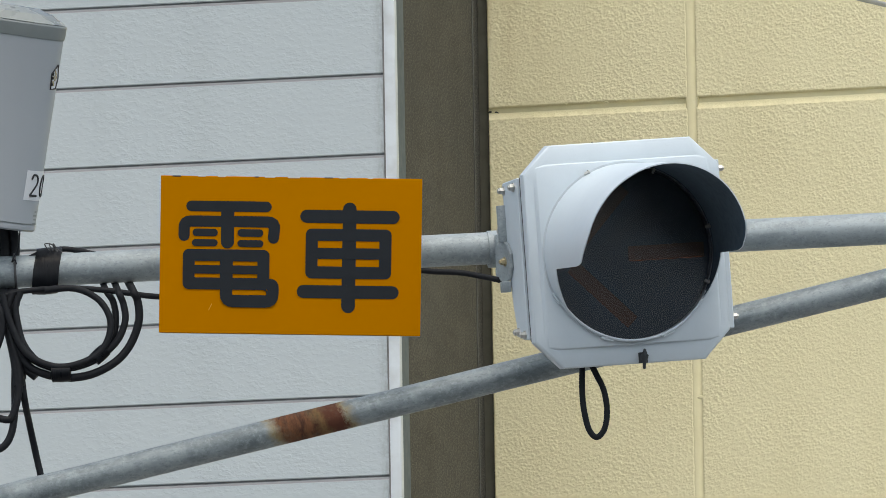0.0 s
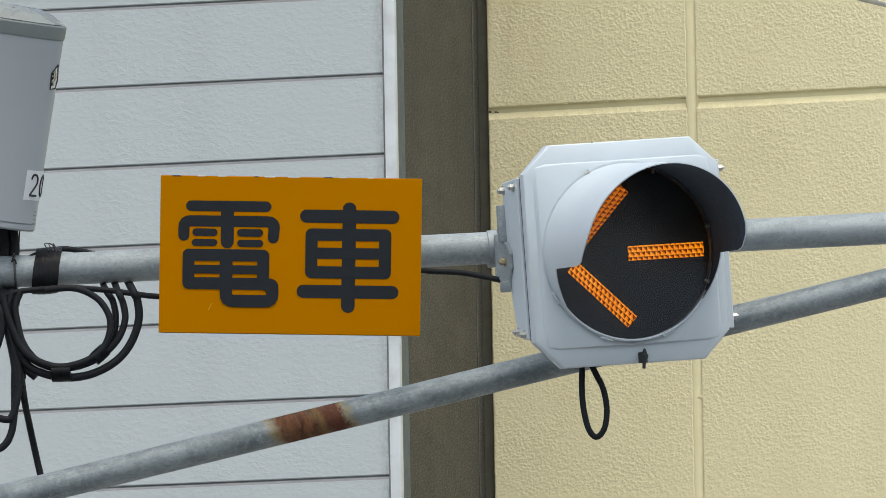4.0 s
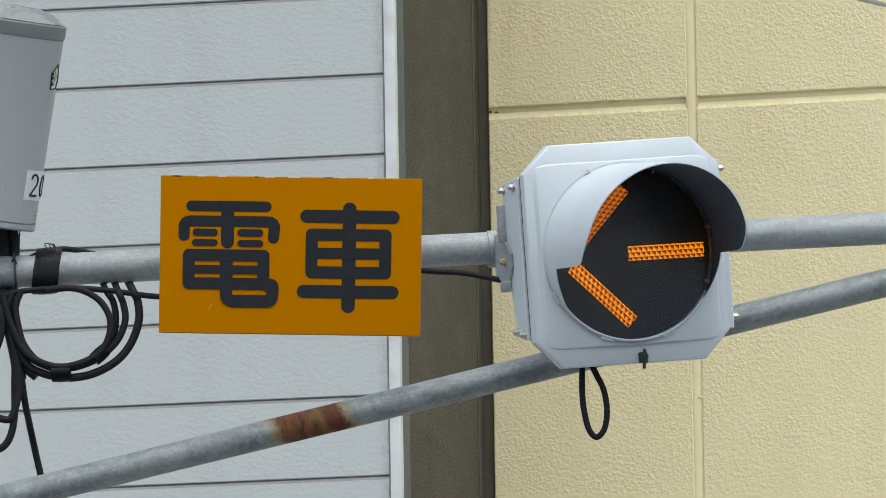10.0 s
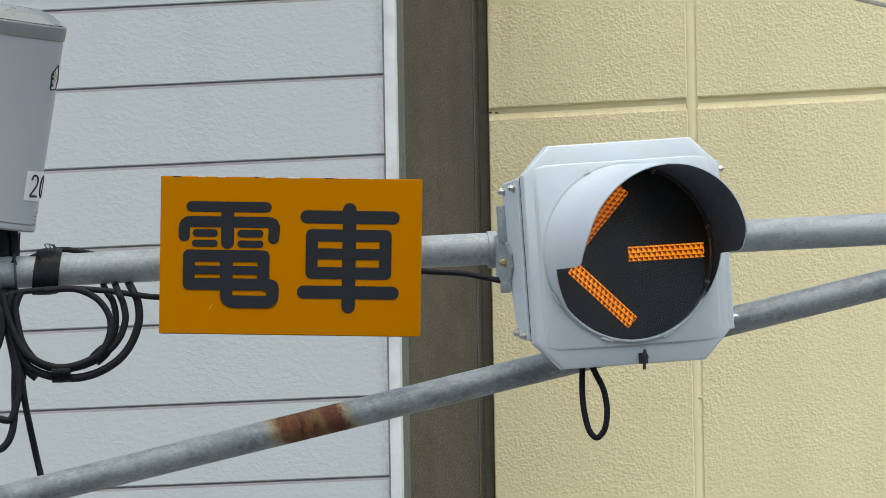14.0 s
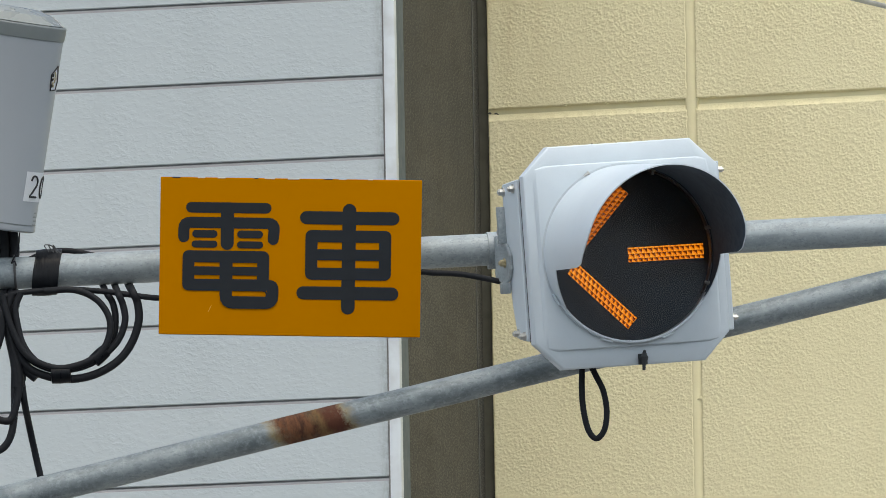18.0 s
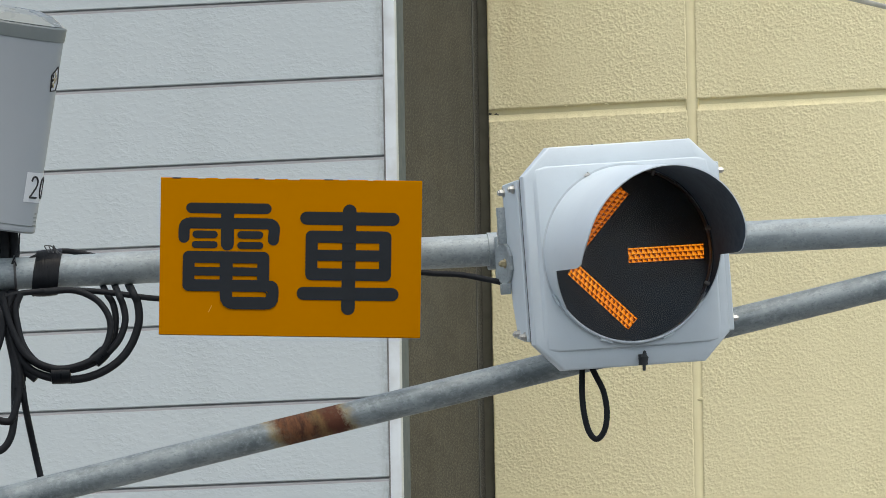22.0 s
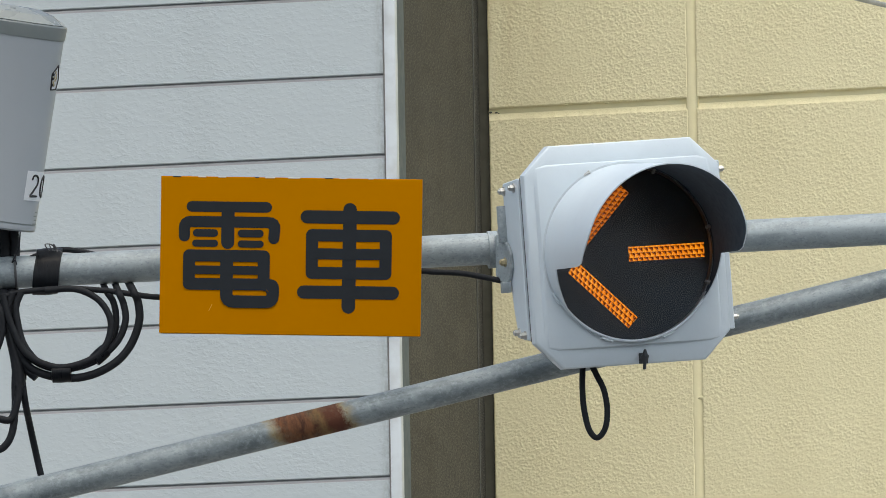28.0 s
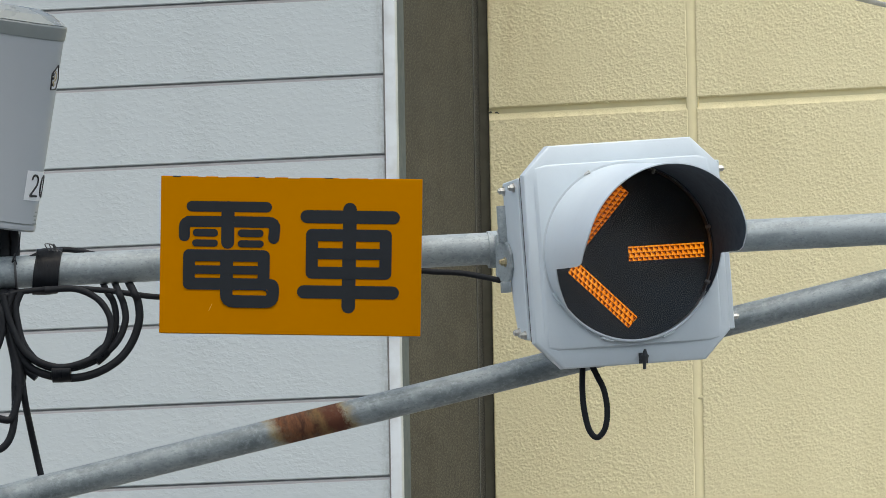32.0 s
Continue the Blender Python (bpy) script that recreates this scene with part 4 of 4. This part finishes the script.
cable("drop_cable", [(-0.7866, 24.004, 5.1640), (-0.7862, 23.978, 5.1520), (-0.7848, 23.962, 5.1341), (-0.7801, 23.962, 5.0925), (-0.7723, 23.962, 5.0529), (-0.7614, 23.962, 5.0216), (-0.7411, 23.962, 5.0026)], 0.0105, "thick black cable bound to the coil")
cable("drop_cable", [(-0.8030, 24.004, 5.1630), (-0.8022, 23.976, 5.1500), (-0.7991, 23.957, 5.1253), (-0.7873, 23.957, 5.0732), (-0.7786, 23.957, 5.0274), (-0.775, 23.957, 4.9838)], 0.0110, "thick black cable hanging from the arm")
cable("tie_wire", [(-0.7698, 23.962, 5.2743), (-0.771, 23.962, 5.2535), (-0.7743, 23.962, 5.2359), (-0.7827, 23.962, 5.2194), (-0.7849, 23.962, 5.2132), (-0.7797, 23.962, 5.2172), (-0.7767, 23.962, 5.2089)], 0.0013, "thin dark wire tied to the strap on the arm", 6)
cable("top_cable", [(-0.7559, 23.99, 5.2231), (-0.727, 23.995, 5.2359), (-0.6944, 24.008, 5.2425), (-0.6635, 24.008, 5.2389), (-0.6307, 24.008, 5.231)], 0.0052, "black cable end lying on the arm")
cable("signal_loop", [(0.2494, 23.88, 5.0013), (0.248, 23.88, 4.9786), (0.2474, 23.88, 4.9497), (0.2499, 23.88, 4.9135), (0.2584, 23.88, 4.8772), (0.2725, 23.88, 4.8625), (0.2871, 23.88, 4.8788), (0.2918, 23.88, 4.9128), (0.2863, 23.88, 4.949), (0.2745, 23.88, 4.975), (0.2647, 23.88, 4.9959)], 0.0056, "black cable loop hanging under the signal")


def make_tape():
    p, q = Vector(ARM_L), Vector(ARM_R)
    d = (q - p).normalized()
    c0 = Vector((-0.7224, 24, 5.2048))
    t = thing("tape_wrap", Matrix.Translation(c0) @ d.to_track_quat("X", "Z").to_matrix().to_4x4(), "black vinyl tape wound round arm and cables", "tape")
    rings = []
    for k in range(15):
        x = -0.0235 + 0.047 * k / 14
        r = 0.0300 + 0.00025 * math.sin(k * 2.1) + 0.0016 * math.sin(math.pi * k / 14)
        ring = []
        for j in range(36):
            a = 2 * math.pi * j / 36
            bulge = 0.018 * max(0, -math.sin(a + 0.35)) ** 3 + 0.009 * max(0, math.sin(a + 0.15)) ** 8
            ring.append((x + 0.006 * math.sin(a * 1.0), (r + bulge) * math.cos(a), (r + bulge) * math.sin(a)))
        rings.append(ring)
    part("winding", loft(rings), TAPE, t, smooth=60)
    for k in range(3):
        pts = [(0.006 + 0.006 * k, -0.012, 0.031), (-0.002 + 0.008 * k, -0.016, 0.044), (0.012 + 0.004 * k, -0.01, 0.043 - 0.004 * k), (0.014 + 0.007 * k, -0.014, 0.028)]
        part("tie_wire", tube(pts, 0.0011, 6, 5), TIE, t, "thin grey tie wire")
    return t


make_tape()


def make_coil_tape(at, length, r):
    o = thing("coil_tape", at, "short black tape wrap on the cable coil", "tape", "tape on the coil")
    part("winding", lathe([(r * 0.6, -length / 2), (r, -length / 2 + 0.001), (r * 1.05, 0), (r, length / 2 - 0.001), (r * 0.6, length / 2)], 20, "X"), TAPE, o)
    return o


make_coil_tape(pose(-0.6976, 23.952, 5.0067, 8.6054, -2.0269, -0.3067), 0.036, 0.0165)
make_coil_tape(pose(-0.6270, 23.95, 5.0385, 11.0, -42.0, 6.9), 0.030, 0.0128)


# ---- the grey house ----
HOUSE = (-0.1434, 38.4, 0.0)
HOUSE_TURN = -11.0
YEL = (0.1412, 39.698, 0.0)
YEL_TURN = -13.0


def make_house():
    h = thing("grey_house", pose(*HOUSE, 0, 0, HOUSE_TURN), "house clad in pale grey boards, brown stucco on its flank", "house")
    part("wall", block(-7.0, -0.012, 0.0085, 8.0, -0.16, 9.6), SIDING_BACK, h, "dark backing behind the boards")
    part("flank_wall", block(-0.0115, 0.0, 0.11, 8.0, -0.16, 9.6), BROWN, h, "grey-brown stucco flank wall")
    part("roof", loft([[(-7.4, -0.4, 9.6), (0.05, -0.4, 9.6), (0.05, 8.4, 9.6), (-7.4, 8.4, 9.6)], [(-7.4, -0.4, 9.75), (0.05, -0.4, 9.75), (0.05, 8.4, 9.75), (-7.4, 8.4, 9.75)], [(-7.2, 3.5, 11.6), (-0.1, 3.5, 11.6), (-0.1, 4.5, 11.6), (-7.2, 4.5, 11.6)]]), ROOF, h, "dark metal roof")
    # corner trim: a white front face and a separate, much darker grey return
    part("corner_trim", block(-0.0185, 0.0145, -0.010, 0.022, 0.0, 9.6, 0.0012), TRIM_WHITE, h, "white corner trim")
    part("corner_return", block(0.0005, 0.0125, 0.0225, 0.134, 0.0, 9.6, 0.001, 1), TRIM_RETURN, h, "grey return of the corner trim")
    part("corner_sealant", block(-0.0247, -0.0187, 0.0015, 0.0084, 0.0, 9.6), SEALANT, h, "dirty grey sealant beside the trim")
    # a thin vertical wire mould on the flank
    part("wall_conduit", lathe([(0, 0.2), (0.0018, 0.2), (0.0018, 9.4), (0, 9.4)], 12), CONDUIT, h, "thin conduit", pose(0.002, 1.262, 0))
    # boards
    z_line, pitch = 7.929, 0.2370
    k0 = int((z_line - 0.05) / pitch)
    gap = 0.0055
    me = None
    for k in range(-k0, 7):
        z = z_line + k * pitch
        if me is None:
            # a board with a sunk smooth lip along its top edge
            x0, x1 = -7.0, -0.0250
            y0 = 0.0
            prof = [(0.0080, 0.0), (0.0030, 0.0), (0.0, 0.0022), (0.0, pitch - gap - 0.0080), (0.0012, pitch - gap - 0.0070), (0.0022, pitch - gap), (0.0080, pitch - gap)]
            bm = bmesh.new()
            a = [bm.verts.new((x0, y, zz)) for y, zz in prof]
            b = [bm.verts.new((x1, y, zz)) for y, zz in prof]
            bm.faces.new(a)
            bm.faces.new(b)
            for i in range(len(prof)):
                j = (i + 1) % len(prof)
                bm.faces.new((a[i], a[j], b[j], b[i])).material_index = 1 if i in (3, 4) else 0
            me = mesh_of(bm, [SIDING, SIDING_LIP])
        part("board", me, None, h, "", pose(0, 0, z + 0.0025))
    part("base_course", block(-7.0, -0.0265, 0.0, 0.0080, -0.15, z_line - k0 * pitch), CONCRETE, h)
    return h


make_house()


# ---- the yellow building ----
def lattice(x, z, seed):
    """Smooth value noise in 0..1 over arrays of coordinates."""
    table = np.random.RandomState(seed).rand(256, 256)
    xi, zi = np.floor(x).astype(int), np.floor(z).astype(int)
    u, v = x - xi, z - zi
    u, v = u * u * u * (u * (u * 6 - 15) + 10), v * v * v * (v * (v * 6 - 15) + 10)
    a, b = table[xi % 256, zi % 256], table[(xi + 1) % 256, zi % 256]
    c, d = table[xi % 256, (zi + 1) % 256], table[(xi + 1) % 256, (zi + 1) % 256]
    return (a * (1 - u) + b * u) * (1 - v) + (c * (1 - u) + d * u) * v


def trowelled(x, z):
    """Height of sprayed and pressed stucco in metres: wormy lumps with flatter places between."""
    wx = x + 0.005 * (lattice(x * 90, z * 90, 5) - 0.5)
    wz = z + 0.005 * (lattice(x * 90, z * 90, 6) - 0.5)
    tilt = wx * 0.80 + wz * 0.60, -wx * 0.60 + wz * 0.80
    lump = lattice(tilt[0] * 195, tilt[1] * 225, 1) * 0.72 + lattice(tilt[0] * 96, tilt[1] * 118, 2) * 0.28
    lump = np.clip((lump - 0.30) / 0.50, 0, 1)
    lump = lump * lump * (3 - 2 * lump)
    calm = 0.6 + 0.4 * np.clip((lattice(x * 7, z * 7, 3) * 0.6 + lattice(x * 17, z * 17, 4) * 0.4 - 0.25) / 0.4, 0, 1)
    return STUCCO_RELIEF * lump * calm + 0.0012 * lattice(x * 9, z * 9, 7)


STUCCO_RELIEF = 0.0016
JOINT_DEEP = 0.0125


def stucco_panel(x0, x1, z0, z1, ramp, lip):
    """A panel of the wall with its relief: fine mesh where the street sees it close, coarse elsewhere; its top edge falls back over `ramp`, its sides over `lip`."""
    def cuts(a, b, fine_a, fine_b, step, coarse):
        out, p = [a], a
        while p < b - 1e-6:
            p = min(b, p + (step if fine_a <= p < fine_b else coarse))
            out.append(p)
        return out

    xs = np.array(cuts(x0 + lip[0], x1 - lip[1], -1.0, 1.40, 0.0020, 0.05))
    zs = np.array(cuts(z0 + 0.003, z1 - ramp, 6.78, 8.44, 0.0020, 0.05))
    gx, gz = np.meshgrid(xs, zs)
    y = -trowelled(gx + 3, gz + 3)
    # ragged rim
    for row, way in ((0, 1), (-1, -1)):
        wob = lattice(xs * 70, xs * 0 + z0 * 3 + row, 8) + 0.6 * lattice(xs * 24, xs * 0 + z1, 9) - 0.8
        gz[row, :] = gz[row, :] + 0.0036 * wob
        y[row, :] = y[row, :] * 0.4 + 0.001
    for col in (0, -1):
        gx[:, col] = gx[:, col] + 0.0030 * (lattice(zs * 80, zs * 0 + x0 * 3 + col, 10) - 0.5)
        y[:, col] = y[:, col] * 0.4 + 0.0008
    nz, nx = gx.shape
    verts = np.stack([gx.ravel(), y.ravel(), gz.ravel()], axis=1).tolist()
    idx = np.arange(nz * nx).reshape(nz, nx)
    quads = np.stack([idx[:-1, :-1], idx[:-1, 1:], idx[1:, 1:], idx[1:, :-1]], axis=-1).reshape(-1, 4).tolist()
    # edges running back to the joint ground
    loop = list(idx[0, :]) + list(idx[1:, -1]) + list(idx[-1, -2::-1]) + list(idx[-2:0:-1, 0])
    base = len(verts)
    for i in loop:
        vx, _, vz = verts[i]
        vz = z1 if vz > z1 - ramp - 0.004 else (z0 if vz < z0 + 0.006 else vz)
        vx = x1 if vx > x1 - lip[1] - 0.003 else (x0 if vx < x0 + lip[0] + 0.003 else vx)
        verts.append([vx, JOINT_DEEP, vz])
    m = len(loop)
    for q in range(m):
        r = (q + 1) % m
        quads.append([int(loop[q]), base + q, base + r, int(loop[r])])
    me = bpy.data.meshes.new("panel")
    me.from_pydata(verts, [], quads)
    me.materials.append(YELLOW)
    me.shade_smooth()
    me.set_sharp_from_angle(angle=radians(75))
    return me


def make_yellow():
    b = thing("yellow_building", pose(*YEL, 0, 0, YEL_TURN), "building with cream-yellow stucco panels and sunk joints", "building")
    part("core_wall", block(0.0, 9.0, JOINT_DEEP + 0.0005, 9.0, -0.16, 11.4), YELLOW_JOINT, b, "smooth yellow joint ground")
    # block added in the gap, its dark brown standing in for the shaded depth
    part("gap_block", block(-0.042, -0.0015, 0.030, 0.06, -0.16, 11.4, 0.003), HOLLOW_SHADE, b, "added dark block, coloured as the shaded gap")
    part("parapet", block(-0.04, 9.04, -0.03, 9.04, 11.4, 11.55, 0.01), CONCRETE, b)
    zj, xj, ph, pw = 8.011, 0.634, 1.80, 0.616
    cols = [0.0] + [xj + pw * k for k in range(14)] + [9.0]
    rows = [-0.15] + [zj + ph * k for k in range(-4, 2)] + [11.4]
    for x in cols[1:-1]:
        # a soft smooth shoulder that runs out into a shallow uneven valley
        prof = [(-0.0215, 0.012), (-0.0215, 0.0020), (-0.017, -0.0004), (-0.011, -0.0004), (-0.005, 0.0006), (0.000, 0.0022), (0.004, 0.0036), (0.0085, 0.0044), (0.0125, 0.0030), (0.0150, 0.0012), (0.0160, 0.012)]
        near = x < 1.5
        levels = [-0.15] + ([6.7 + 0.012 * k for k in range(151)] if near else []) + [11.39]
        rings = []
        for z in levels:
            ring = []
            for u, w in prof:
                d = noise.noise(Vector((x * 7 + u * 60, 2.0, z * 26))) if near else 0.0
                e = noise.noise(Vector((x * 3, 5.0 + u * 20, z * 60))) if near else 0.0
                ring.append((x + u + 0.0022 * d, w + (0.0009 * e if w < 0.01 else 0.0), z))
            rings.append(ring)
        part("joint_strip", loft(rings), YELLOW_JOINT, b, "smooth filled joint", None, 60)
    for (xa, xb), (za, zb) in itertools.product(zip(cols, cols[1:]), zip(rows, rows[1:])):
        x0, x1 = xa + (0.002 if xa == 0 else 0.006), xb - 0.0150
        z0, z1 = za + 0.0190, zb + 0.0050
        near = xa < 1.4 and 6.0 < (za + zb) / 2 < 10.0
        if near:
            me = stucco_panel(x0, x1, z0, z1, 0.0190, (0.002 if xa == 0 else 0.005, 0.003))
        else:
            me = mesh_of(loft([[(x0, JOINT_DEEP, z0), (x1, JOINT_DEEP, z0), (x1, JOINT_DEEP, z1), (x0, JOINT_DEEP, z1)],
                               [(x0 + 0.004, 0, z0 + 0.003), (x1 - 0.006, 0, z0 + 0.003), (x1 - 0.006, 0, z1 - 0.019), (x0 + 0.004, 0, z1 - 0.019)]]), YELLOW)
        part("panel", me, None, b)
    # crumbs of stucco left along the joints, and two open pits at the corner drawn as dark discs
    for (x, z), r in (((0.3676, 8.0307), 0.005), ((0.5664, 8.0392), 0.007), ((0.6012, 8.0391), 0.008), ((0.5741, 7.9853), 0.006), ((0.6087, 7.9749), 0.009), ((0.6405, 7.12), 0.009), ((0.5998, 7.9668), 0.005), ((0.242, 8.0322), 0.004)):
        bm = bmesh.new()
        bmesh.ops.create_icosphere(bm, subdivisions=2, radius=r)
        for v in bm.verts:
            v.co *= 1 + 0.7 * noise.noise(v.co * 190 + Vector((x * 9, z * 7, 0)))
            v.co.x, v.co.y, v.co.z = v.co.x * 1.3, v.co.y * 0.4, v.co.z * 0.6
        part("stucco_crumb", bm, YELLOW_JOINT, b, "", pose(x, 0.002, z), 60)
    # nothing is hollowed out: the disc's dark colour is the pit's shade
    for (x, z), r in (((0.004, 8.0215), 0.0042), ((0.0235, 8.0200), 0.0036), ((0.030, 8.0175), 0.0022)):
        bm = lathe([(0, 0.001), (r * 0.7, 0.0009), (r, 0.0004), (r * 0.7, -0.001), (0, -0.001)], 11, "Y")
        for v in bm.verts:
            f = 1 + 0.6 * noise.noise(v.co * 420 + Vector((x * 90, 0, 3)))
            v.co.x, v.co.z = v.co.x * f * 1.3, v.co.z * f * 0.7
        part("pit_disc", bm, HOLLOW_SHADE, b, "small dark disc drawn for the shade of a pit", pose(x, JOINT_DEEP - 0.0004, z))
    return b


make_yellow()


# ---- overhead wire from the pole to the yellow building ----
def make_wire():
    a = Vector((POLE_X, 24.0, 7.3))
    w = new("overhead_wire", mesh_of(tube([(-1.5642, 24, 6.2424), (-0.7674, 26.5, 6.4888), (0.173, 32, 7.2397), (1.2425, 36.5, 7.7856), (1.8951, 39.3, 8.0776)], 0.007, 10, 8, a), WIRE, 60))
    w.location = a
    tagged(w, "grey sheathed overhead wire from pole to building", "wire")


make_wire()


# ---- what moves: the arrow's bars turn from their dark side past a dim one to the lit one ----
def motions():
    for bar, at in LAMP_BARS:
        turns = [(0.0, 0), (2.4333, 0), (2.4667, 45), (2.50, 90), (2.5333, 90), (2.5667, 135), (2.60, 180), (32.0, 180)]
        walk(bar, [(t, at @ Matrix.Rotation(radians(a), 4, "X")) for t, a in turns])


motions()
